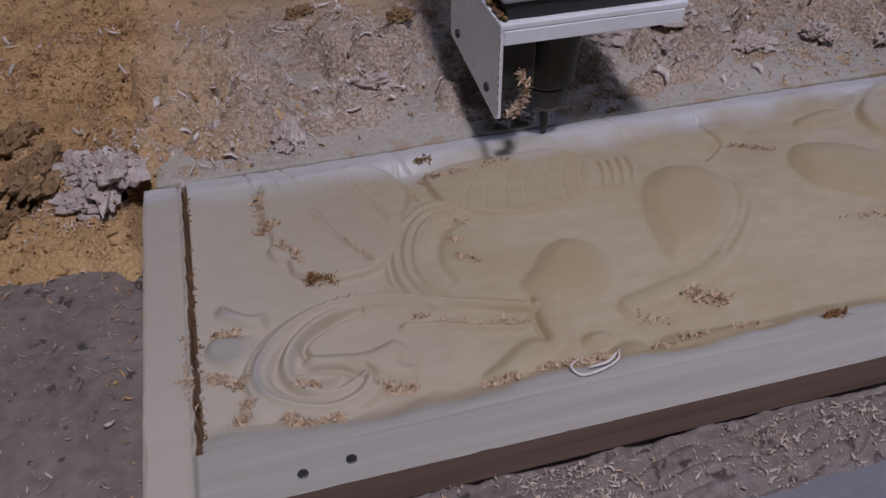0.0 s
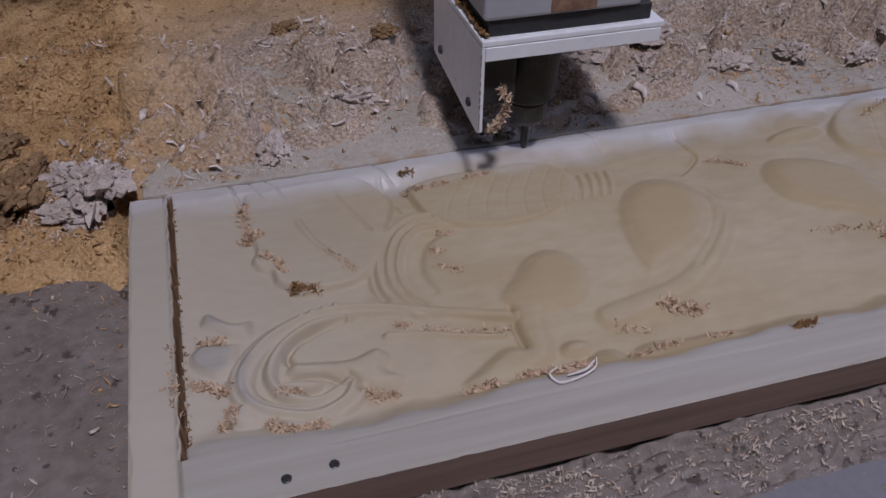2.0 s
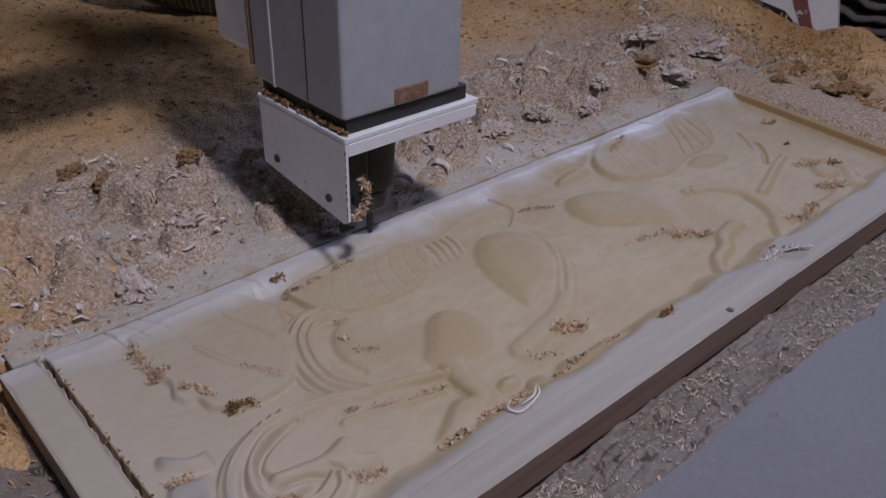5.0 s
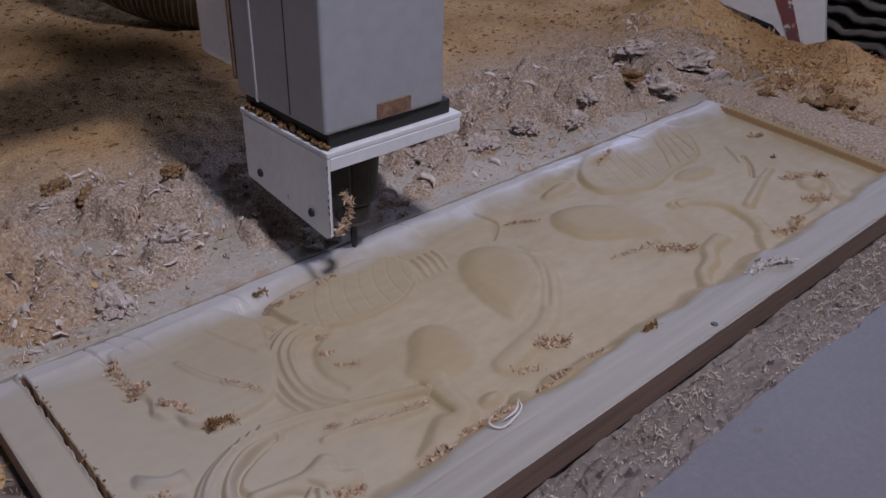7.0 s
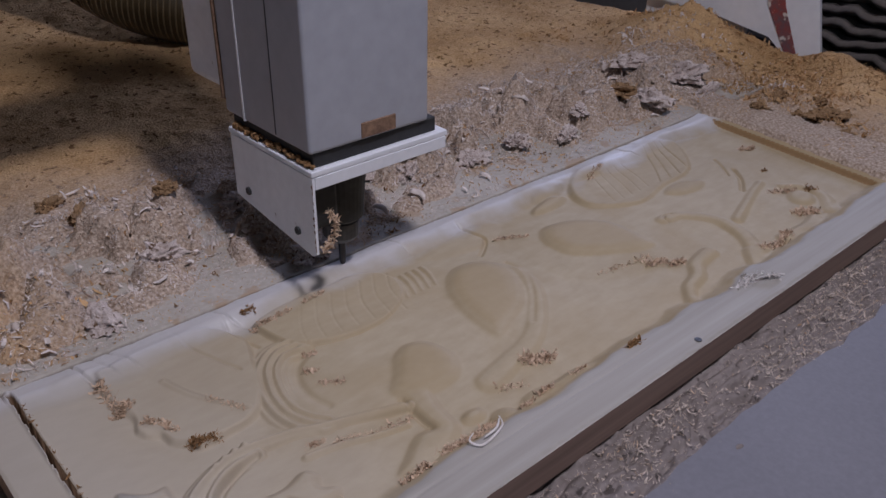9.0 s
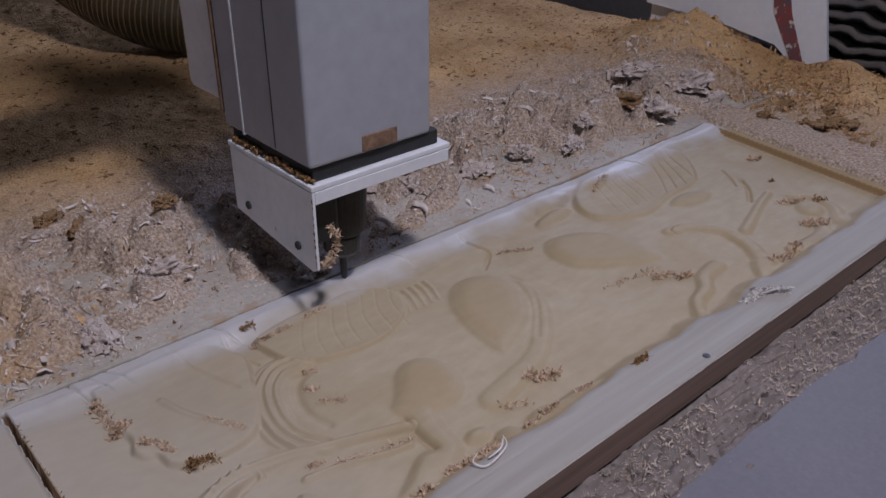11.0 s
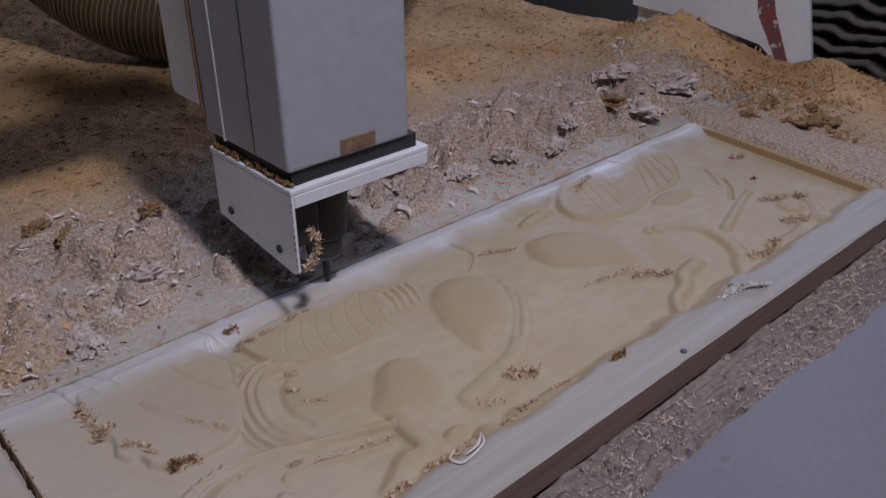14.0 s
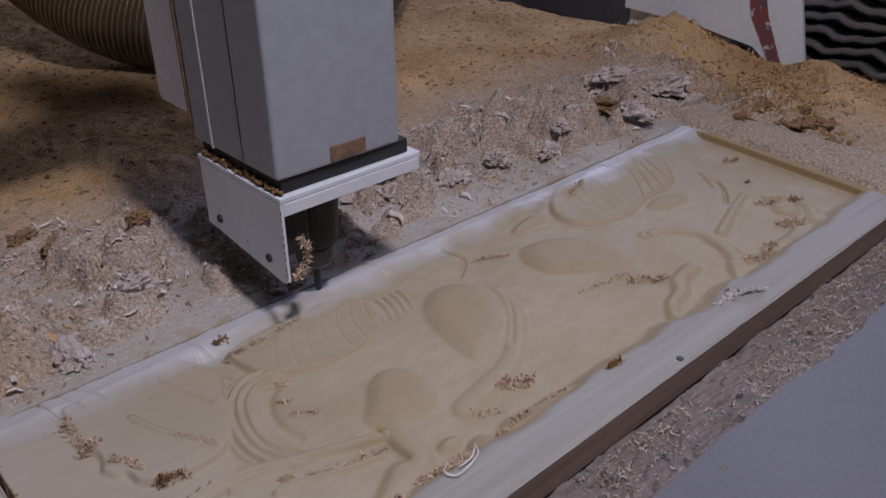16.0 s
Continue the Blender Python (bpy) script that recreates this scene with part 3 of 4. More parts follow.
    for k in range(7):
        x = 0.282 + 0.019 * k
        r.groove([(x, 0.262 - 0.002 * k), (x + 0.010, 0.29), (x + 0.030, 0.322)], 0.0011, 0.0005)
    for k in range(5):
        r.ridge([(0.424 + 0.010 * k, 0.305), (0.421 + 0.010 * k, 0.288), (0.412 + 0.010 * k, 0.266)], 0.0044, 0.0030)
    # haunches, legs and feet of the first beast
    q.pillow([(0.289, 0.157), (0.310, 0.176), (0.330, 0.197), (0.355, 0.206), (0.379, 0.191), (0.385, 0.156), (0.365, 0.128), (0.331, 0.124), (0.303, 0.132)], 0.0080, 0.024, (0.05, 0.10))
    q.ridge([(0.318, 0.140), (0.310, 0.115), (0.308, 0.088)], 0.013, 0.0052, 0, 0, 1.2, 0.8)
    r.groove([(0.300, 0.140), (0.297, 0.118), (0.297, 0.096)], 0.0026, 0.0022)
    q.pillow([(0.235, 0.070), (0.255, 0.083), (0.280, 0.098), (0.300, 0.094), (0.318, 0.084), (0.300, 0.066), (0.258, 0.060)], 0.0056, 0.014)
    q.dome(0.335, 0.083, 0.013, 0.008, 0, 0.0046, 0.6)
    q.pillow([(0.442, 0.247), (0.470, 0.275), (0.505, 0.281), (0.534, 0.262), (0.540, 0.222), (0.507, 0.176), (0.466, 0.154), (0.434, 0.140), (0.424, 0.159), (0.427, 0.204)], 0.0084, 0.030, (0.06, 0.08))
    q.ridge([(0.542, 0.228), (0.528, 0.190), (0.490, 0.150), (0.452, 0.126), (0.412, 0.116), (0.378, 0.108)], 0.017, 0.0050, 0, 0, 0.6, 0.9)
    r.groove([(0.545, 0.250), (0.546, 0.222), (0.520, 0.184), (0.480, 0.146)], 0.0035, 0.0012)
    q.pillow([(0.366, 0.056), (0.381, 0.070), (0.397, 0.074), (0.423, 0.070), (0.450, 0.070), (0.475, 0.060), (0.450, 0.053), (0.400, 0.052)], 0.0052, 0.012)
    q.dome(0.355, 0.066, 0.014, 0.009, 0, 0.0042, 0.6)
    # second beast
    r.groove([(0.558, 0.350), (0.561, 0.325), (0.565, 0.306), (0.550, 0.292), (0.535, 0.282)], 0.0024, 0.0026)
    q.pillow([(0.604, 0.245), (0.614, 0.267), (0.640, 0.281), (0.683, 0.270), (0.718, 0.238), (0.722, 0.185), (0.712, 0.156), (0.667, 0.166), (0.612, 0.205)], 0.0080, 0.026, (-0.05, 0.10))
    for y0, h in ((0.000, 0.0064), (-0.024, 0.0060)):
        q.pillow([(0.676 + y0, 0.332 + y0), (0.690 + y0, 0.346 + y0), (0.729 + y0 * 0.9, 0.356 + y0), (0.752 + y0 * 0.9, 0.343 + y0), (0.730 + y0, 0.330 + y0), (0.700 + y0, 0.326 + y0)], h, 0.012)
    q.plateau([(0.756, 0.337), (0.806, 0.356), (0.877, 0.346), (0.950, 0.352), (1.000, 0.336), (0.933, 0.262), (0.853, 0.250), (0.788, 0.240), (0.734, 0.272), (0.734, 0.309)], 0.0058, 0.003, 0.0016)
    for k in range(4):
        r.groove([(0.925 - 0.022 * k, 0.258 + 0.001 * k), (0.948 - 0.018 * k, 0.296), (0.975 - 0.014 * k, 0.345)], 0.0014, 0.0012)
    for k in range(5):
        r.groove([(0.762 + 0.018 * k, 0.262), (0.778 + 0.018 * k, 0.292), (0.80 + 0.016 * k, 0.332)], 0.0011, 0.0006)
    q.pillow([(0.826, 0.236), (0.845, 0.247), (0.878, 0.250), (0.915, 0.230), (0.905, 0.214), (0.880, 0.208), (0.845, 0.216)], 0.0066, 0.016)
    r.groove([(0.993, 0.258), (0.975, 0.234), (0.957, 0.214)], 0.0022, 0.0020)
    r.groove([(0.982, 0.220), (0.960, 0.196), (0.929, 0.175)], 0.0030, 0.0032)
    q.ridge([(0.972, 0.172), (0.940, 0.164), (0.905, 0.153), (0.848, 0.134)], 0.010, 0.0046, 0, 0, 0.6, 0.8)
    q.dome(0.782, 0.190, 0.013, 0.010, 0, 0.0052, 0.6)
    r.groove([(0.792, 0.196), (0.784, 0.199), (0.774, 0.194), (0.773, 0.186)], 0.0018, 0.0024)
    q.ridge([(0.771, 0.194), (0.799, 0.186), (0.826, 0.150), (0.818, 0.109), (0.800, 0.084)], 0.013, 0.0052, 0, 0, 0.8, 0.9)
    q.pillow([(0.784, 0.090), (0.763, 0.072), (0.756, 0.056), (0.787, 0.058), (0.816, 0.066), (0.812, 0.084)], 0.0054, 0.012)
    q.ridge([(0.748, 0.110), (0.712, 0.104), (0.690, 0.088), (0.662, 0.080), (0.640, 0.062)], 0.011, 0.0048, 0, 0, 1.0, 0.7)
    q.ridge([(0.985, 0.148), (1.005, 0.128), (1.000, 0.095), (0.968, 0.068)], 0.012, 0.0036, 2, 0.0005, 0.6, 0.9)
    q.dome(0.972, 0.112, 0.022, 0.018, 20, 0.005, 0.6)
    q.ridge([(0.85, 0.07), (0.90, 0.065), (0.93, 0.07)], 0.010, 0.0045)
    r.up = np.maximum(blurred(r.up, gx, 0.0011), 0.95 * blurred(q.up, gx, 0.0024))
    r.cut = np.maximum(r.cut, q.cut)
    # uncut rails round a sunk field
    edge = 0.0009 * (fbm(gx, gy, 120, 3, 11) - 0.5)
    end_wall = END_X + END_LEAN * (gy - 0.045)
    field = step(-0.0012, 0.0012, gx - 0.0385 + edge) * step(-0.006, 0.024, gy - 0.047 + 0.020 * (fbm(gx, gy, 18, 3, 71) - 0.5)) * step(-0.0006, 0.0010, end_wall - gx) * (1 - step(0.312 + 0.035 * fbm(gx, gy, 14, 3, 13), 0.356, gy) * (0.72 + 0.28 * fbm(gx, gy, 7, 2, 17)))
    depth = 0.0058 + 0.0092 * step(0.04, 0.13, gx)
    z = -depth + np.minimum(1.2 * r.up, np.maximum(depth - 0.0012, 0.0025) + 0.25 * np.clip(1.2 * r.up - np.maximum(depth - 0.0012, 0.0025), 0, 0.004)) - 1.1 * r.cut
    z = field * z - 0.0
    # saw slot at the end, hand-planed waviness, tool marks
    slot = step(0.0340, 0.0348, gx + 3 * edge) * step(0.0390, 0.0382, gx + 3 * edge) * step(0.047, 0.049, gy) * step(0.372, 0.35, gy)
    crack = np.exp(-((gy - 0.0335 - 0.004 * (fbm(gx, 0 * gy, 6, 2, 29) - 0.5)) / 0.0009) ** 2) * step(0.12, 0.15, gx) * step(0.62, 0.45, gx)
    z = z - 0.0011 * crack * (1 - field)
    z = z - 0.028 * slot
    z = z - 0.0002 * fbm(gx * 0.3, gy, 40, 3, 3) * (1 - field) - field * 0.00022 * (fbm(gx, gy, 160, 2, 6) - 0.5)
    for cx, lean, w, dp in ((0.098, -0.25, 0.0016, 0.0040), (0.118, -0.3, 0.0011, 0.0022), (0.136, -0.35, 0.0013, 0.0030), (0.243, -0.4, 0.0012, 0.0035), (0.47, -0.3, 0.0012, 0.002), (0.90, -0.3, 0.0012, 0.003)):
        z = z - dp * np.exp(-((gx - cx - lean * (gy - 0.35) + 0.003 * (fbm(gx, gy, 60, 2, 37) - 0.5)) / w) ** 2) * step(0.328, 0.345, gy)
    z = z - 0.003 * step(0.345, 0.366, gy) * (fbm(gx, gy, 45, 3, 53) - 0.45)
    z = z - 0.0050 * step(-0.0006, 0.0004, gx - end_wall) - 0.0036 * step(0.036, 0.031, gx)
    round_off = np.minimum.reduce([gx, gy + 0 * gx, BL - gx, BW - gy]) + 0.005 * (fbm(gx, gy, 50, 3, 61) - 0.55)
    z = z - 0.0016 * (1 - step(0.0, 0.0035, round_off)) ** 2
    return z - 0.0045 * step(0.338, 0.380, gy + 0.012 * (fbm(gx, gy, 22, 3, 21) - 0.5))


board = tagged(new("carved_board"), "long pale wooden board, half-carved with beasts and leaf scrolls", "carved board")
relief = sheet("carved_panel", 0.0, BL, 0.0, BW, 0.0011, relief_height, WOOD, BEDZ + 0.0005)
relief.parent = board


def screw(x, y):
    bm = turned([(0.0008, -0.004), (0.0036, 0.0002), (0.0036, 0.0007), (0.003, 0.0010)], 0, 0, 18)
    bmesh.ops.translate(bm, verts=bm.verts[:], vec=(x, y, 0))
    s = part("screw", bm, STEEL, board, "dark sunken screw head")
    bm = box(x - 0.0026, x + 0.0026, y - 0.0005, y + 0.0005, 0.0009, 0.0013)
    part("screw_slot", bm, BLACK, s)


for sx, sy in ((0.132, 0.016), (0.100, 0.013), (0.566, 0.009)):
    screw(sx, sy)

# ---------------------------------------------------------------- the plank behind it
PLANK = (0.012, 1.335, 0.3725, 0.622)
plank = tagged(part("backing_plank", box(PLANK[0], PLANK[1], PLANK[2], PLANK[3], BEDZ - 0.004, -0.005, 0.0015, 2), MDF), "grey-green fibreboard plank butted against the carved board, strewn with chips", "plank")

# ---------------------------------------------------------------- the router spindle
SX, SY = 0.325, 0.303
router = tagged(new("router_spindle"), "grey painted router spindle with white bracket hanging over the board", "router spindle")
part("housing", box(SX, SX + 0.147, SY, SY + 0.158, 0.163, 0.85, 0.004, 3), PAINT, router)
part("side_seam", box(SX - 0.0006, SX + 0.002, SY + 0.118, SY + 0.121, 0.163, 0.84), WHITE, router, "pale worn seam line")
part("side_seam", box(SX - 0.0004, SX + 0.002, SY + 0.058, SY + 0.0595, 0.167, 0.84), STEEL, router)
part("gasket", box(SX + 0.005, SX + 0.160, SY + 0.004, SY + 0.152, 0.1475, 0.1631, 0.001, 1), BLACK, router, "black rubber gap strip")
part("flange", box(SX - 0.002, SX + 0.171, SY - 0.003, SY + 0.154, 0.1415, 0.1475, 0.0012, 2), PLATE, router)
part("front_lip", box(SX + 0.0015, SX + 0.169, SY - 0.003, SY + 0.0005, 0.128, 0.1414, 0.0008, 1), PLATE, router)
side = part("side_plate", prism([(SX - 0.002, SY - 0.003, 0.1412), (SX - 0.002, SY + 0.150, 0.1412), (SX - 0.002, SY + 0.150, 0.070), (SX - 0.002, SY + 0.004, 0.0535), (SX - 0.002, SY - 0.003, 0.058)],
                                (0.003, 0, 0)), PLATE, router, "bluish white bracket plate with chipped edges")
for by in (0.028, 0.122):
    bm = turned([(0.0045, 0.0), (0.0045, 0.0022), (0.0035, 0.003)], 0, 0, 14)
    bmesh.ops.transform(bm, verts=bm.verts[:], matrix=pose(SX - 0.0018, SY + by, 0.071 + 0.10 * by, 0, -90, 0))
    part("bolt", bm, BLACK, side, "black round bolt head")
g8 = np.random.default_rng(8)
for k in range(9):
    cz, cs = 0.066 + 0.0085 * k + g8.uniform(-0.002, 0.002), g8.uniform(0.0015, 0.0045)
    pts = [(SX - 0.0023, SY - 0.0031 + max(0.0, cs * (0.6 + 0.4 * math.cos(a * 2 + k))) * (1 - abs(math.cos(a))) , cz + cs * math.cos(a)) for a in np.linspace(0, math.pi, 7)]
    part("paint_chip", prism(pts, (0.0004, 0, 0)), RUST, side, "brown spot where paint has chipped off")
AX, AY = SX + 0.068, SY + 0.055
# block added to blacken the space under the flange and widen its shadow
part("shadow_block", box(SX + 0.0014, SX + 0.040, SY + 0.016, SY + 0.142, 0.073, 0.1413, 0.004, 2), BLACK, router, "added black block behind the bracket plate, thickening its shadow")
part("nose", turned([(0.045, 0.1414), (0.045, 0.125), (0.030, 0.115), (0.0275, 0.085), (0.026, 0.060), (0.022, 0.056)], AX, AY), BLACK, router, smooth=False)
part("collet_nut", turned([(0.019, 0.0558), (0.0205, 0.053), (0.0205, 0.036), (0.016, 0.030)], AX, AY, 24), STEEL, router)
part("cutter", turned([(0.004, 0.0298), (0.004, 0.002), (0.003, -0.003), (0.0008, -0.006)], AX, AY, 12), STEEL, router)
part("label_patch", box(SX + 0.060, SX + 0.103, SY - 0.0012, SY + 0.001, 0.1655, 0.1815, 0.0008, 1), RUST, router, "torn brown label remnant")
part("slide_plate", box(SX + 0.004, SX + 0.066, SY + 0.164, SY + 0.242, 0.182, 0.85, 0.009, 3), PLATE, router, "blue-grey slide plate behind housing")
part("slide_back", box(SX - 0.001, SX + 0.072, SY + 0.1585, SY + 0.1638, 0.176, 0.85, 0.001, 1), RUST, router)
# unseen beam, placed and sized to cast the dark band on the sawdust
part("shadow_beam", box(-1.4, SX + 0.17, SY + 0.2425, SY + 0.345, 0.422, 0.55, 0.01, 2), PAINT, router, "unseen grey gantry beam, added to shade the sawdust behind")


def ledge_dust():
    """Clotted dust lying on the flange beside the housing."""
    g = np.random.default_rng(3)
    bm = bmesh.new()
    for k in range(90):
        y = SY + g.uniform(0.0, 0.15)
        m = pose(SX + g.uniform(0.0005, 0.004), y, 0.1495 + g.uniform(0, 0.004), *g.uniform(0, 360, 3)) @ Matrix.Diagonal((g.uniform(0.002, 0.005), g.uniform(0.002, 0.007), g.uniform(0.0015, 0.003), 1))
        bmesh.ops.create_icosphere(bm, subdivisions=1, radius=0.8, matrix=m)
    return bm


part("clotted_dust", ledge_dust(), CHIP_DARK, router, "brown clotted dust on the flange")

# ---------------------------------------------------------------- sawdust


def on_plank(x, y):
    return (x > PLANK[0]) & (x < PLANK[1]) & (y > PLANK[2]) & (y < PLANK[3])


def dust_height(x, y):
    """Sawdust round the boards: piled in heaps on the plank, drifted beyond it, thinning out to the left."""
    lump, fine, coarse = fbm(x, y, 9, 4, 31), fbm(x, y, 55, 3, 41), fbm(x, y, 28, 4, 83)
    far = step(0.600, 0.640, y)
    end = step(1.118, 1.140, x + 0.012 * fbm(x, y, 30, 2, 15)) * step(0.02, 0.10, y + 0.05 * fbm(x, y, 6, 2, 9))
    left = step(0.0, -0.02, x) * step(0.27, 0.36, y + 0.10 * (fbm(x, y, 12, 3, 7) - 0.5))
    cover = np.maximum.reduce([far, end, left])
    z = 0.012 + 0.022 * lump + 0.010 * (fine - 0.4) + 0.026 * (coarse - 0.35) * step(0.15, -0.05, x)
    z = z + 0.012 * step(0.60, 0.66, y)
    z = z + (0.058 + 0.03 * (fine - 0.5)) * np.exp(-(((x - 1.50) / 0.15) ** 2 + ((y - 0.665) / 0.10) ** 2))
    z = z + 0.030 * np.exp(-(((x - 1.60) / 0.06) ** 2 + ((y - 0.36) / 0.06) ** 2))
    z = z + 0.016 * np.exp(-(((x - 1.28) / 0.14) ** 2 + ((y - 0.28) / 0.13) ** 2)) * (0.5 + fine)
    z = z * (1 - 0.85 * step(1.585, 1.655, x))
    lip = np.exp(-((x - 0.005) / 0.035) ** 2) * step(0.376, 0.40, y)
    cover = np.maximum(cover, lip)
    z = z + 0.022 * lip * (0.6 + 0.6 * fine)
    base = BEDZ - 0.008 + cover * z
    over = step(0.004, 0.020, x - END_X - END_LEAN * (y - 0.045)) * step(0.02, 0.05, y) * step(1.24, 1.15, x)
    rail = 0.004 + 0.006 * (fine - 0.5) - 0.3 * (1 - step(0.0, 0.4, over))
    heap = -0.012 + 0.15 * np.clip(lump * 0.55 + coarse * 0.6 - 0.46, 0, 1) * np.exp(-((y - 0.53) / 0.10) ** 2) + 0.013 * step(0.40, 0.60, coarse) * step(0.40, 0.46, y) + 0.008 * (fine - 0.5)
    heap = heap - 0.3 * (1 - step(0.376, 0.40, y)) - 0.3 * (1 - step(0.66, 0.62, y)) - 0.3 * (1 - step(-0.03, 0.0, x)) - 0.3 * step(1.33, 1.40, x)
    return np.maximum.reduce([base, rail, heap])


def ground_z(x, y):
    return np.maximum(dust_height(x, y), np.where(on_plank(x, y), -0.005, -1.0))


drift = sheet("sawdust_drift", -0.95, 1.655, 0.02, 2.3, 0.0056, dust_height, DUST)
tagged(drift, "orange sawdust drifted over the router bed", "sawdust", kind="stuff")


def flakes(name, x, y, z, size, mat, rng, flat=0.5, curl=1.2):
    """Curled chips, one small bent strip each, lying at random."""
    n = len(x)
    u = np.linspace(-1, 1, 4)
    ln, wd = size * rng.uniform(0.6, 1.8, n), size * (0.07 + 0.34 * rng.uniform(0, 1, n) ** 2)
    cv = rng.uniform(0.2, curl * 1.5, n)
    ang = u[None, :] * cv[:, None]
    px = np.sin(ang) / cv[:, None] * ln[:, None]
    pz = (1 - np.cos(ang)) / cv[:, None] * ln[:, None] * rng.choice([-1, 1], n)[:, None]
    loc = np.stack([np.stack([px, np.broadcast_to(s * wd[:, None] * (1 - 0.4 * u * u), px.shape), pz], -1) for s in (-1, 1)], 2)
    a, b, c = rng.uniform(0, 6.283, n), rng.normal(0, flat, n), rng.normal(0, flat, n)
    ca, sa, cb, sb, cc, sc = np.cos(a), np.sin(a), np.cos(b), np.sin(b), np.cos(c), np.sin(c)
    rot = np.stack([np.stack([ca * cb, ca * sb * sc - sa * cc, ca * sb * cc + sa * sc], -1), np.stack([sa * cb, sa * sb * sc + ca * cc, sa * sb * cc - ca * sc], -1),
                    np.stack([-sb, cb * sc, cb * cc], -1)], 1)
    v = np.einsum("nij,nukj->nuki", rot, loc) + np.stack([x, y, z], -1)[:, None, None, :]
    k = np.arange(n)[:, None] * 8 + np.arange(3)[None, :] * 2
    f = np.stack([k, k + 2, k + 3, k + 1], -1).reshape(-1, 4)
    return new(name, mesh_np(name, v.reshape(-1, 3), f, mat, False))


rng = np.random.default_rng(7)


def scatter(name, count, x0, x1, y0, y1, lo, hi, mat, keep, label, curl=1.2, flat=0.55, lift=0.3):
    x, y = rng.uniform(x0, x1, count), rng.uniform(y0, y1, count)
    m = rng.uniform(0, 1, count) < keep(x, y)
    x, y = x[m], y[m]
    s = lo + (hi - lo) * rng.uniform(0, 1, len(x)) ** 3
    ob = flakes(name, x, y, ground_z(x, y) + s * lift, s, mat, rng, flat, curl)
    return tagged(ob, label, "wood chips", kind="stuff")


def off_board(x, y):
    return ((x < -0.004) | (x > END_X + 0.006 + END_LEAN * (y - 0.045)) & (y > 0.03) | (y > BW + 0.004)).astype(float)


def clump(x, y, s=9, seed=77):
    return step(0.42, 0.62, fbm(x, y, s, 3, seed))


def chip_band(x, y):
    heap = step(-0.006, 0.002, dust_height(x, y)) * (y < 0.64)
    seam = 0.5 * np.exp(-((y - 0.388) / 0.010) ** 2) * clump(x, y, 16, 45)
    loose = 0.05 + (0.35 + 0.5 * clump(x, y, 22, 83)) * step(0.40, 0.47, y + 0.05 * (fbm(x, y, 8, 2, 33) - 0.5))
    sandy = 1 - 0.85 * step(0.46, 0.52, y + 0.06 * (fbm(x, y, 10, 3, 71) - 0.5)) * step(0.55, 0.35, x)
    bare = 0.45 + 0.55 * step(0.40, 0.445, y + 0.07 * (fbm(x, y, 7, 3, 73) - 0.5))
    return off_board(x, y) * sandy * bare * step(0.68, 0.60, y) * np.clip(np.maximum(heap * 0.9, loose) + seam, 0, 1) * step(1.5, 1.25, x) * step(-0.15, 0.05, x + 0.2 * (fbm(x, y, 12, 2, 5) - 0.5)) * ((x < 1.1) | (y > 0.37))


scatter("pale_wood_chips", 230000, -0.2, 1.5, 0.372, 0.68, 0.0007, 0.0027, CHIP_PALE, chip_band, "pale pinkish wood chips heaped on the plank")
scatter("large_shavings", 1200, -0.1, 1.35, 0.38, 0.64, 0.004, 0.013, CHIP_PALE, lambda x, y: chip_band(x, y) * clump(x, y, 12), "large torn pale shavings in the chip heap", 1.0, 0.6)
scatter("left_fluff", 52000, -0.5, 0.0, 0.26, 0.95, 0.0010, 0.0050, CHIP_WARM, lambda x, y: step(-0.03, -0.018, dust_height(x, y)) * (0.35 + 0.65 * clump(x, y, 20, 12)), "fluffy orange-brown sawdust and fibres beside the board", 1.4, 0.9, 0.6)
scatter("left_tufts", 6000, -0.22, 0.0, 0.30, 0.50, 0.0012, 0.0042, CHIP_PALE, lambda x, y: np.exp(-(((x + 0.06) / 0.06) ** 2 + ((y - 0.385) / 0.04) ** 2)), "pale torn tufts by the board's corner", 1.4, 0.9, 0.8)
scatter("brown_wood_chips", 30000, -0.5, 1.62, 0.10, 0.70, 0.0014, 0.005, CHIP_WARM, lambda x, y: off_board(x, y) * clump(x, y, 7, 55) * np.maximum(step(0.3, 0.34, y), step(1.1, 1.14, x)),
        "brown wood chips strewn over sawdust")
scatter("chip_tufts", 11000, -0.30, 1.5, 0.33, 0.72, 0.002, 0.0075, CHIP_PALE, lambda x, y: off_board(x, y) * step(0.50, 0.62, fbm(x, y, 14, 3, 177)), "tangled tufts of pale torn chips on the heap", 1.6, 1.1, 0.8)
scatter("sawdust_grains", 90000, -0.6, 1.62, 0.30, 1.25, 0.0009, 0.0026, CHIP_WARM, lambda x, y: off_board(x, y) * (0.3 + 0.7 * clump(x, y, 5, 91)), "loose coarse grains of orange sawdust")
scatter("dark_clots", 9000, -0.8, 1.62, 0.30, 1.9, 0.0020, 0.0065, CHIP_DARK, lambda x, y: off_board(x, y) * clump(x, y, 6, 19), "dark damp crumbs on the sawdust", 1.8, 0.9)
scatter("pile_crumbs", 16000, 1.25, 1.62, 0.15, 0.85, 0.002, 0.008, CHIP_WARM, lambda x, y: clump(x, y, 8, 3), "crumbled orange sawdust lumps piled by the machine leg", 1.6, 1.0)


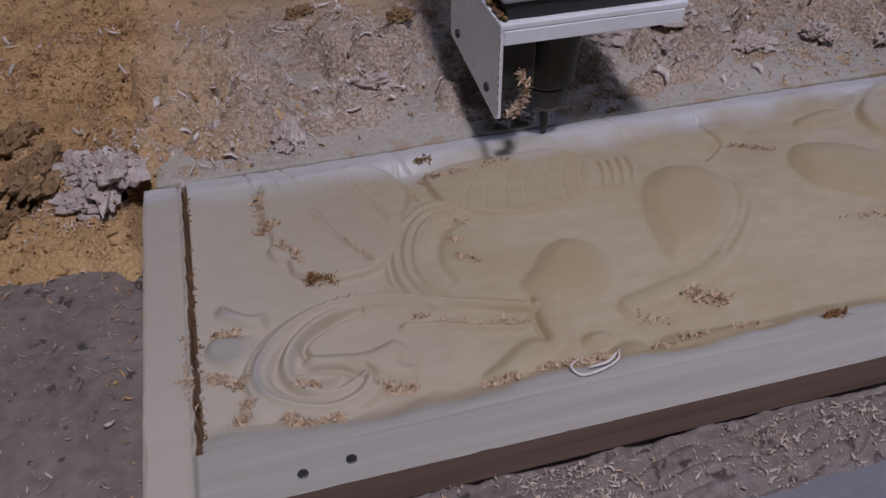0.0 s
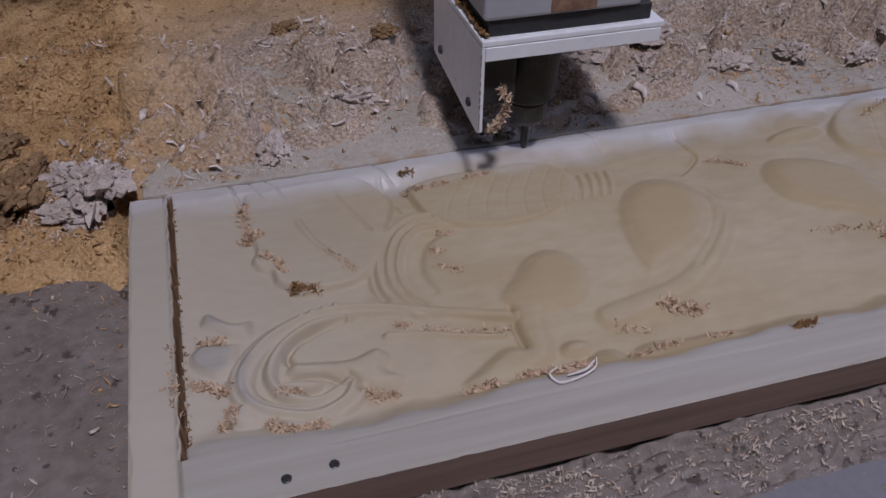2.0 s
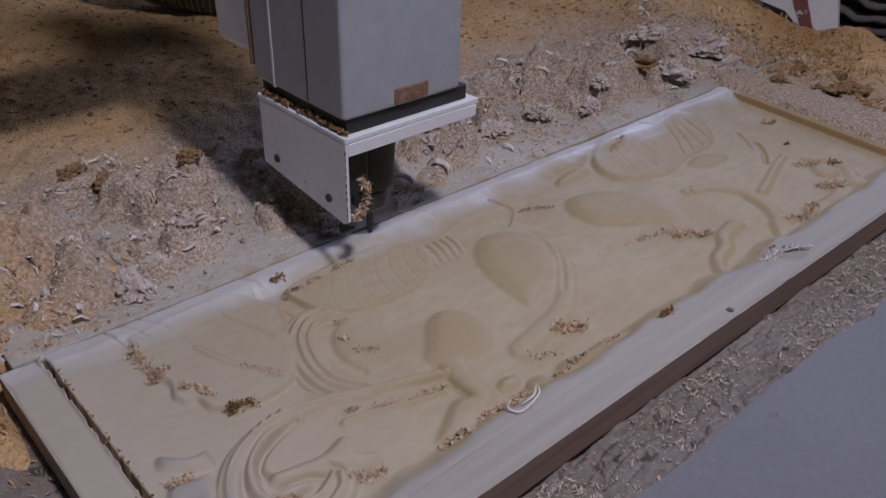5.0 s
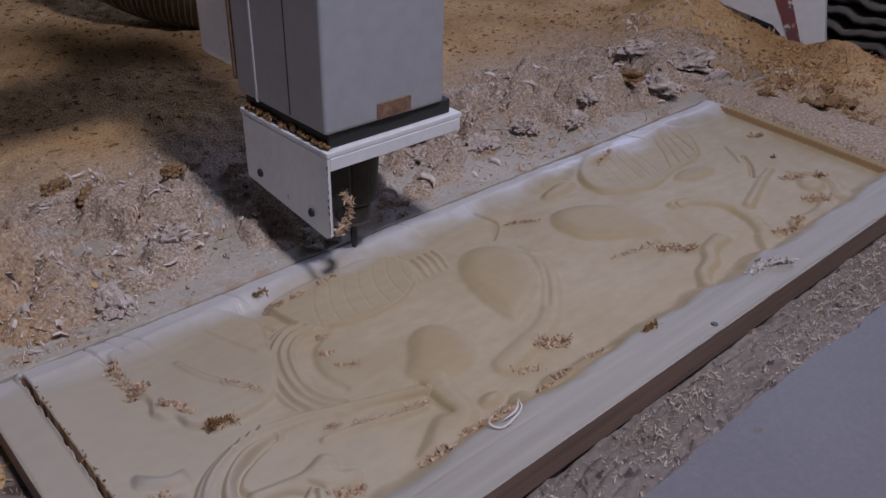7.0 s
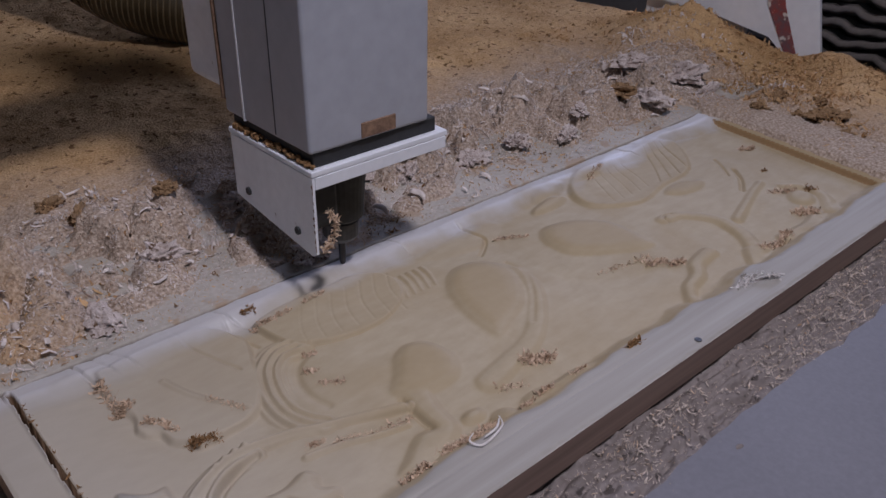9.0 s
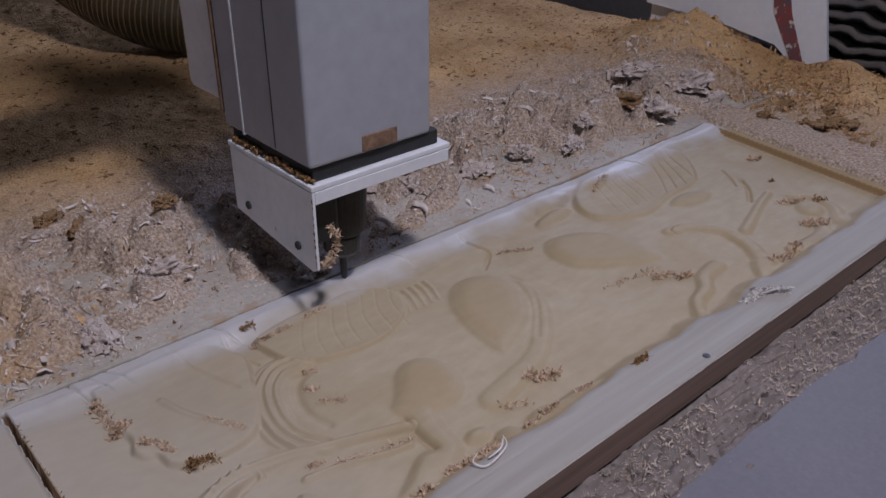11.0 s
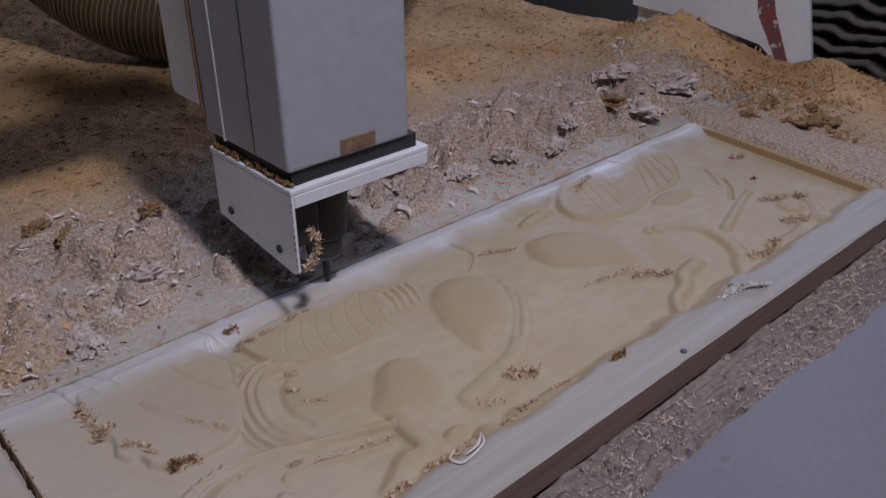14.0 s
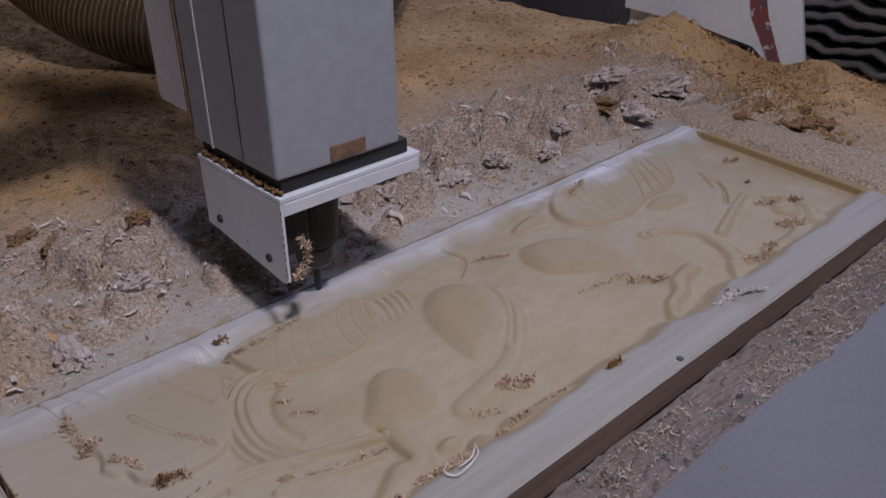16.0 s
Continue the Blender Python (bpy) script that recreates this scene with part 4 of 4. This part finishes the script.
def bed_chips(name, count, x0, x1, y0, y1, lo, hi, mat, keep, label):
    x, y = rng.uniform(x0, x1, count), rng.uniform(y0, y1, count)
    m = rng.uniform(0, 1, count) < keep(x, y)
    x, y = x[m], y[m]
    s = lo + (hi - lo) * rng.uniform(0, 1, len(x)) ** 3
    return tagged(flakes(name, x, y, BEDZ + bed_height(x, y) + s * 0.2, s, mat, rng, 0.35), label, "wood chips", kind="stuff")


def strip_keep(x, y):
    return (y < -0.003) * step(-0.085, -0.03, y + 0.05 * (fbm(x, y, 10, 3, 61) - 0.5)) * (0.2 + 0.8 * clump(x, y, 14, 63))


bed_chips("strip_chips", 90000, -0.1, 1.65, -0.14, 0.0, 0.0006, 0.0026, CHIP_GREY, strip_keep, "pale chips lying along the board's edge on the bed")
bed_chips("strip_crumbs", 13000, -0.1, 1.65, -0.14, 0.0, 0.0006, 0.0028, CRUMB, strip_keep, "brown chips lying along the board's edge on the bed")
bed_chips("bed_flecks", 3600, -0.45, -0.004, -0.3, 0.36, 0.0008, 0.0036, CHIP_GREY, lambda x, y: 0.3 + 0.7 * clump(x, y, 9, 23), "scattered pale flecks on the bare bed")
bed_chips("bed_edge_dust", 5000, -0.16, -0.002, -0.3, 0.36, 0.0008, 0.0030, CHIP_WARM, lambda x, y: step(-0.05, 0.0, x) * 0.7 + step(0.2, 0.34, y), "orange dust along the board's end")

# ---------------------------------------------------------------- torn fibres on the carving
GX, GY = np.linspace(0, BL, 566), np.linspace(0, BW, 187)
SURF = relief_height(*np.meshgrid(GX, GY))


def board_z(x, y):
    i = np.clip((np.asarray(x) / BL * 565).round().astype(int), 0, 565)
    j = np.clip((np.asarray(y) / BW * 186).round().astype(int), 0, 186)
    return SURF[j, i]


def crumbs(pts, spread, count, size, mat, label):
    c = spline(pts, 12) if len(pts) > 1 else np.array(pts)
    count = int(count * 2.6)
    k = rng.integers(0, len(c), count)
    x, y = c[k, 0] + rng.normal(0, spread, count), c[k, 1] + rng.normal(0, spread * 0.7, count)
    s = size * 0.76 * rng.uniform(0.4, 1.5, count)
    ob = flakes("wood_crumbs", x, y, board_z(x, y) + s * 0.22, s, mat, rng, 0.6, 1.8)
    tagged(ob, label, "wood crumbs", "crumbs left on the carving", "stuff")


TORN = "brown torn wood fibres clinging to the carving"
PALEC = "pale wood crumbs lying on the carving"
for pts, sp, n, s, mt in (
        ([(0.055, 0.158), (0.066, 0.157)], 0.0035, 90, 0.0032, CRUMB), ([(0.046, 0.117), (0.062, 0.108), (0.068, 0.106)], 0.0035, 110, 0.0034, CRUMB),
        ([(0.094, 0.068), (0.105, 0.058), (0.120, 0.056), (0.132, 0.057)], 0.0030, 150, 0.0034, CRUMB), ([(0.072, 0.084), (0.064, 0.070)], 0.0028, 60, 0.003, CRUMB),
        ([(0.168, 0.082), (0.180, 0.076), (0.188, 0.076)], 0.0028, 90, 0.0034, CRUMB), ([(0.108, 0.098), (0.120, 0.092)], 0.003, 60, 0.003, CRUMB),
        ([(0.238, 0.062), (0.252, 0.060), (0.262, 0.060)], 0.003, 90, 0.0034, CRUMB), ([(0.285, 0.064), (0.31, 0.060), (0.335, 0.060)], 0.0042, 190, 0.0034, CRUMB),
        ([(0.372, 0.060), (0.382, 0.060)], 0.0025, 40, 0.003, CRUMB), ([(0.396, 0.062), (0.412, 0.062)], 0.0025, 50, 0.003, CRUMB), ([(0.44, 0.060), (0.455, 0.060)], 0.0022, 40, 0.0028, CRUMB),
        ([(0.225, 0.134), (0.255, 0.126), (0.292, 0.117)], 0.0030, 80, 0.0024, CRUMB), ([(0.205, 0.146), (0.215, 0.143)], 0.002, 30, 0.0028, CRUMB),
        ([(0.425, 0.110), (0.44, 0.099), (0.452, 0.099)], 0.004, 110, 0.0042, CRUMB), ([(0.378, 0.094), (0.40, 0.086)], 0.003, 30, 0.0026, CRUMB),
        ([(0.103, 0.335), (0.102, 0.30), (0.105, 0.282)], 0.0025, 90, 0.0038, CRUMB), ([(0.098, 0.283), (0.112, 0.288)], 0.003, 60, 0.004, CRUMB),
        ([(0.112, 0.258), (0.122, 0.248), (0.128, 0.232)], 0.0025, 70, 0.0034, CRUMB), ([(0.132, 0.212), (0.136, 0.206), (0.152, 0.204)], 0.0022, 110, 0.0032, CHIP_DARK),
        ([(0.166, 0.252), (0.186, 0.218)], 0.0016, 40, 0.0024, CRUMB), ([(0.255, 0.322), (0.275, 0.321), (0.30, 0.324)], 0.0024, 70, 0.0032, CRUMB),
        ([(0.318, 0.326), (0.345, 0.328)], 0.002, 30, 0.003, CRUMB), ([(0.272, 0.256), (0.28, 0.25)], 0.002, 30, 0.003, CRUMB), ([(0.258, 0.232), (0.268, 0.226)], 0.002, 30, 0.003, CRUMB),
        ([(0.258, 0.208), (0.268, 0.200), (0.275, 0.192)], 0.0024, 40, 0.0028, CRUMB), ([(0.257, 0.345), (0.27, 0.347)], 0.002, 40, 0.003, CHIP_DARK),
        ([(0.575, 0.298), (0.61, 0.277)], 0.0022, 60, 0.003, CRUMB), ([(0.61, 0.165), (0.65, 0.155), (0.685, 0.148)], 0.004, 60, 0.0026, CRUMB),
        ([(0.668, 0.142), (0.69, 0.132)], 0.0035, 80, 0.0038, CRUMB), ([(0.692, 0.122), (0.705, 0.120)], 0.003, 80, 0.004, CRUMB),
        ([(0.505, 0.047), (0.522, 0.047)], 0.0022, 50, 0.0036, CHIP_DARK), ([(0.69, 0.034), (0.715, 0.034), (0.732, 0.020)], 0.004, 120, 0.0040, PAPER),
        ([(0.80, 0.074), (0.83, 0.066), (0.86, 0.072)], 0.004, 120, 0.004, CRUMB), ([(0.93, 0.095), (0.95, 0.080)], 0.006, 160, 0.0040, CRUMB),
        ([(0.955, 0.148), (0.985, 0.132)], 0.004, 70, 0.0036, CRUMB), ([(1.0, 0.12), (1.005, 0.11)], 0.003, 30, 0.003, CHIP_DARK), ([(1.06, 0.255), (1.075, 0.245)], 0.0035, 60, 0.004, CRUMB),
        ([(1.01, 0.192), (1.015, 0.190)], 0.002, 20, 0.003, CHIP_DARK), ([(0.041, 0.06), (0.041, 0.15), (0.040, 0.25), (0.040, 0.34)], 0.0008, 60, 0.0022, CHIP_DARK),
        ([(0.030, 0.13), (0.033, 0.10), (0.032, 0.16)], 0.002, 40, 0.003, CRUMB), ([(0.79, 0.33), (0.83, 0.343)], 0.003, 50, 0.003, CRUMB)):
    crumbs(pts, sp, n, s, mt, PALEC if mt is PAPER else TORN)


def ribbon(name, pts, width, mat, label, lean=0.6):
    """A thin curled shaving: a strip with thickness along a curve."""
    c = spline(pts, 8)
    bm = bmesh.new()
    prev = None
    for k, p in enumerate(c):
        d = Vector(c[min(k + 1, len(c) - 1)] - c[max(k - 1, 0)]).normalized()
        s = d.cross(Vector((0, 0, 1)))
        s = (s.normalized() * lean + Vector((0, 0, 1)) * (1 - lean)).normalized()
        t = d.cross(s).normalized() * 0.0003
        w = width * (0.35 + 0.65 * math.sin(math.pi * (k + 0.5) / len(c)))
        q = [bm.verts.new(Vector(p) + s * a * w + t * b) for a, b in ((-0.5, -1), (0.5, -1), (0.5, 1), (-0.5, 1))]
        if prev:
            for j in range(4):
                bm.faces.new((prev[j], prev[(j + 1) % 4], q[(j + 1) % 4], q[j]))
        else:
            bm.faces.new(q[::-1])
        prev = q
    bm.faces.new(prev)
    bmesh.ops.recalc_face_normals(bm, faces=bm.faces[:])
    return tagged(part(name, bm, mat, smooth=True), label, "wood shaving")


ribbon("wood_shaving", [(0.338, 0.056, 0.003), (0.332, 0.046, 0.003), (0.315, 0.041, 0.002), (0.302, 0.041, 0.002), (0.298, 0.050, 0.003), (0.306, 0.054, 0.004)], 0.0020, PAPER, "thin white curled shaving on the board's rail")
ribbon("wood_shaving", [(0.335, 0.053, 0.004), (0.325, 0.046, 0.004), (0.310, 0.045, 0.003)], 0.0020, PAPER, "thin white curled shaving on the board's rail")
ribbon("wood_shaving", [(0.705, 0.030, 0.003), (0.722, 0.022, 0.006), (0.735, 0.014, 0.002)], 0.005, PAPER, "pale bent shaving on the board's rail")
tuft = spline([(AX - 0.048, SY + 0.004, 0.098), (AX - 0.042, SY + 0.002, 0.082), (AX - 0.046, SY + 0.003, 0.066), (AX - 0.057, SY + 0.004, 0.054)], 40)
tuft = tuft + rng.normal(0, 0.0016, tuft.shape)
tagged(flakes("fibre_tuft", tuft[:, 0], tuft[:, 1], tuft[:, 2], np.full(len(tuft), 0.0038), CRUMB, rng, 1.2, 1.6), "brown fibrous tuft hanging from the bracket", "wood fibres", kind="stuff")
for k in range(12):
    x, y, a = rng.uniform(0.0, 1.15), rng.uniform(0.40, 0.55), rng.uniform(0, 6.28)
    z, s = float(ground_z(np.array([x]), np.array([y]))[0]) + 0.003, rng.uniform(0.006, 0.016)
    dx, dy = s * math.cos(a), s * math.sin(a)
    ribbon("wood_shaving", [(x - dx, y - dy, z), (x - dx * 0.2 + dy * 0.3, y - dy * 0.2 - dx * 0.3, z + s * 0.25), (x + dx * 0.6, y + dy * 0.6, z + s * 0.35), (x + dx, y + dy, z + 0.002)], s * 0.55, CHIP_PALE,
           "broad pale curled shaving in the chip heap")

# ---------------------------------------------------------------- extraction hose
hose_path = spline([(0.34, 2.15, 0.62), (0.46, 1.80, 0.34), (0.57, 1.44, 0.135), (0.70, 1.25, 0.074), (0.87, 1.17, 0.068), (1.06, 1.17, 0.092), (1.28, 1.30, 0.20), (1.46, 1.44, 0.40)], 26)
hose = tagged(new("extraction_hose"), "large ribbed brown translucent dust hose lying on the bed", "dust hose")


def tube(path, rad, n=36):
    bm = bmesh.new()
    prev = None
    for k, p in enumerate(path):
        d = Vector(path[min(k + 1, len(path) - 1)] - path[max(k - 1, 0)]).normalized()
        s = d.cross(Vector((0, 0, 1))).normalized()
        t = s.cross(d)
        r = rad(k)
        q = [bm.verts.new(Vector(p) + (s * math.cos(2 * math.pi * j / n) + t * math.sin(2 * math.pi * j / n)) * r) for j in range(n)]
        if prev:
            for j in range(n):
                bm.faces.new((prev[j], prev[(j + 1) % n], q[(j + 1) % n], q[j]))
        prev = q
    return bm


part("hose_wall", tube(hose_path, lambda k: 0.086 + 0.002 * math.cos(k * math.pi)), HOSE, hose, smooth=True)
bm = bmesh.new()
fine = spline([tuple(p) for p in hose_path[::4]], 8)
dl = np.concatenate([[0], np.cumsum(np.linalg.norm(np.diff(fine, axis=0), axis=1))])
for s in np.arange(0.01, dl[-1], 0.0100):
    k = min(int(np.searchsorted(dl, s)), len(fine) - 1)
    d = Vector(fine[min(k + 1, len(fine) - 1)] - fine[max(k - 1, 0)]).normalized()
    a = d.cross(Vector((0, 0, 1))).normalized()
    b = a.cross(d)
    c = Vector(fine[max(k - 1, 0)]).lerp(Vector(fine[k]), (s - dl[max(k - 1, 0)]) / max(dl[k] - dl[max(k - 1, 0)], 1e-6))
    rings = []
    for j in range(36):
        e = a * math.cos(2 * math.pi * j / 36) + b * math.sin(2 * math.pi * j / 36)
        rings.append([bm.verts.new(c + e * (0.0875 + 0.0014 * math.cos(q)) + d * 0.0016 * math.sin(q)) for q in (0, 1.57, 3.14, 4.71)])
    for j in range(36):
        p, q = rings[j], rings[(j + 1) % 36]
        for i in range(4):
            bm.faces.new((p[i], q[i], q[(i + 1) % 4], p[(i + 1) % 4]))
bmesh.ops.recalc_face_normals(bm, faces=bm.faces[:])
part("spiral_rib", bm, WIRE, hose, "paler raised rib winding round hose", smooth=True)

# ---------------------------------------------------------------- machine leg and bellows at the far end
leg = tagged(new("machine_leg"), "white painted steel machine leg half buried in sawdust", "machine leg")
part("leg_plate", prism([(1.62, 0.408, -0.03), (1.62, 0.468, -0.045), (1.62, 0.530, 0.0), (1.62, 0.66, 0.02), (1.62, 0.86, 0.03), (1.62, 0.86, 0.30), (1.62, 0.395, 0.30), (1.62, 0.445, 0.12)], (0.02, 0.006, 0)), WHITE, leg)
part("leg_web", box(1.641, 1.66, 0.60, 0.86, -0.03, 0.30, 0.003), WHITE, leg)
part("warning_sticker", prism([(1.6185, 0.462, -0.022), (1.6185, 0.490, -0.022), (1.6185, 0.545, 0.065), (1.6185, 0.555, 0.12), (1.6185, 0.520, 0.12), (1.6185, 0.505, 0.068)], (0.0012, 0, 0)), STICKER, leg,
     "faded red and dark warning sticker")

bellows = tagged(new("bellows_cover"), "black pleated bellows cover with dusty wavy folds", "bellows cover")
for k in range(14):
    z = -0.30 + 0.031 * k
    bm, bm2 = bmesh.new(), bmesh.new()
    prev = prev2 = None
    for j in range(61):
        y = -0.45 + 0.02 * j
        w = 0.006 * math.sin(y * 42 + k * 1.3) + 0.004 * math.sin(y * 95 + k * 2.1)
        x = 1.80 + 0.006 * math.sin(y * 30 + k)
        q = [bm.verts.new((x + a, y, z + w + b)) for a, b in ((0.02, -0.018), (-0.012, -0.004), (-0.012, 0.004), (0.02, 0.013), (0.05, 0.0))]
        q2 = [bm2.verts.new((x + a, y, z + w + b)) for a, b in ((-0.0135, -0.0075), (-0.017, 0.0), (-0.0135, 0.0075), (-0.004, 0.011), (-0.0115, 0.0))]
        if prev:
            for i in range(5):
                bm.faces.new((prev[i], prev[(i + 1) % 5], q[(i + 1) % 5], q[i]))
                bm2.faces.new((prev2[i], prev2[(i + 1) % 5], q2[(i + 1) % 5], q2[i]))
        prev, prev2 = q, q2
    for b in (bm, bm2):
        bmesh.ops.recalc_face_normals(b, faces=b.faces[:])
    fold = part("pleat", bm, BELLOWS, bellows, smooth=True)
    part("fold_edge", bm2, BELLOWS_EDGE, fold, "dust-grey fold edge", smooth=True)
part("backing", box(1.86, 1.90, -0.45, 0.77, -0.34, 0.14), BELLOWS, bellows)
part("stand", box(1.80, 1.88, -0.45, 0.77, -0.90, -0.345), STEEL, bellows)


# ---------------------------------------------------------------- torn clumps lying in the chips
CG = np.random.default_rng(41)


def torn_clump(x, y, size, mat, fibre_mat, label):
    """A ragged caked lump with fibres sticking out of it."""
    size = 1.35 * size
    clump_ob = tagged(new("chip_clump"), label, "wood chips", "torn clumps in the chips")
    z0 = float(ground_z(np.array([x]), np.array([y]))[0])
    clump_ob.matrix_world = pose(x, y, z0)
    bm = bmesh.new()
    bmesh.ops.create_icosphere(bm, subdivisions=4, radius=1.0)
    co = np.array([v.co[:] for v in bm.verts])
    ph = CG.uniform(0, 50, 3)
    rough = fbm(co[:, 0] + ph[0] + co[:, 2], co[:, 1] + ph[1] - co[:, 2], 1.6, 4, 5) + 0.7 * fbm(co[:, 0] + ph[2], co[:, 2] + co[:, 1], 5, 3, 9)
    k = 0.35 + 1.05 * np.clip(rough / 0.85, 0, 2) ** 1.6
    turn = CG.uniform(0, math.pi)
    sx, sy, sz = size * CG.uniform(0.9, 1.5), size * CG.uniform(0.5, 0.9), size * CG.uniform(0.40, 0.62)
    for v, q, c in zip(bm.verts, k, co):
        a, b = c[0] * q * sx, c[1] * q * sy
        v.co = (a * math.cos(turn) - b * math.sin(turn), a * math.sin(turn) + b * math.cos(turn), max(c[2] * q * sz, -0.004) + sz * 0.25)
    part("lump", bm, mat, clump_ob, smooth=False)
    n = 150
    d = CG.normal(0, 1, (n, 3))
    d = d / np.linalg.norm(d, axis=1)[:, None]
    a, b = d[:, 0] * sx * 0.9, d[:, 1] * sy * 1.1
    fx, fy = a * math.cos(turn) - b * math.sin(turn), a * math.sin(turn) + b * math.cos(turn)
    fib = flakes("fibres", fx, fy, np.abs(d[:, 2]) * sz * 0.9 + 0.001, size * CG.uniform(0.10, 0.34, n), fibre_mat, CG, 0.9, 1.4)
    fib.parent = clump_ob


for cx, cy, cs in ((0.592, 0.526, 0.017), (0.602, 0.495, 0.013), (0.553, 0.535, 0.014), (0.517, 0.549, 0.012), (0.456, 0.54, 0.015), (0.381, 0.564, 0.012), (0.41, 0.535, 0.010), (0.246, 0.505, 0.012),
                   (0.381, 0.403, 0.010), (0.365, 0.395, 0.008), (0.309, 0.366, 0.006), (0.142, 0.42, 0.011), (1.217, 0.48, 0.020), (1.064, 0.434, 0.015), (1.162, 0.53, 0.014), (1.205, 0.415, 0.012),
                   (1.09, 0.44, 0.012), (0.86, 0.43, 0.009), (0.78, 0.46, 0.011), (0.70, 0.47, 0.010), (0.93, 0.47, 0.010), (-0.03, 0.40, 0.016), (-0.055, 0.375, 0.012), (-0.06, 0.43, 0.014)):
    torn_clump(cx, cy, cs, CLUMP_PALE, CHIP_PALE, "pale torn clump of caked wood chips")
for cx, cy, cs in ((0.809, 0.854, 0.015), (0.608, 0.857, 0.008), (0.66, 0.90, 0.006), (0.624, 0.931, 0.006), (0.25, 0.63, 0.008), (0.21, 0.655, 0.011), (0.30, 0.60, 0.007), (0.19, 0.70, 0.008), (1.267, 0.223, 0.012), (1.287, 0.321, 0.012),
                   (1.233, 0.182, 0.010), (1.063, 0.486, 0.013), (1.257, 0.265, 0.008), (1.33, 0.27, 0.010), (1.20, 0.31, 0.008), (-0.10, 0.42, 0.018), (-0.13, 0.50, 0.014), (-0.12, 0.37, 0.010)):
    torn_clump(cx, cy, cs, CLUMP_BROWN, CHIP_WARM, "orange-brown crumbly clump of damp sawdust")
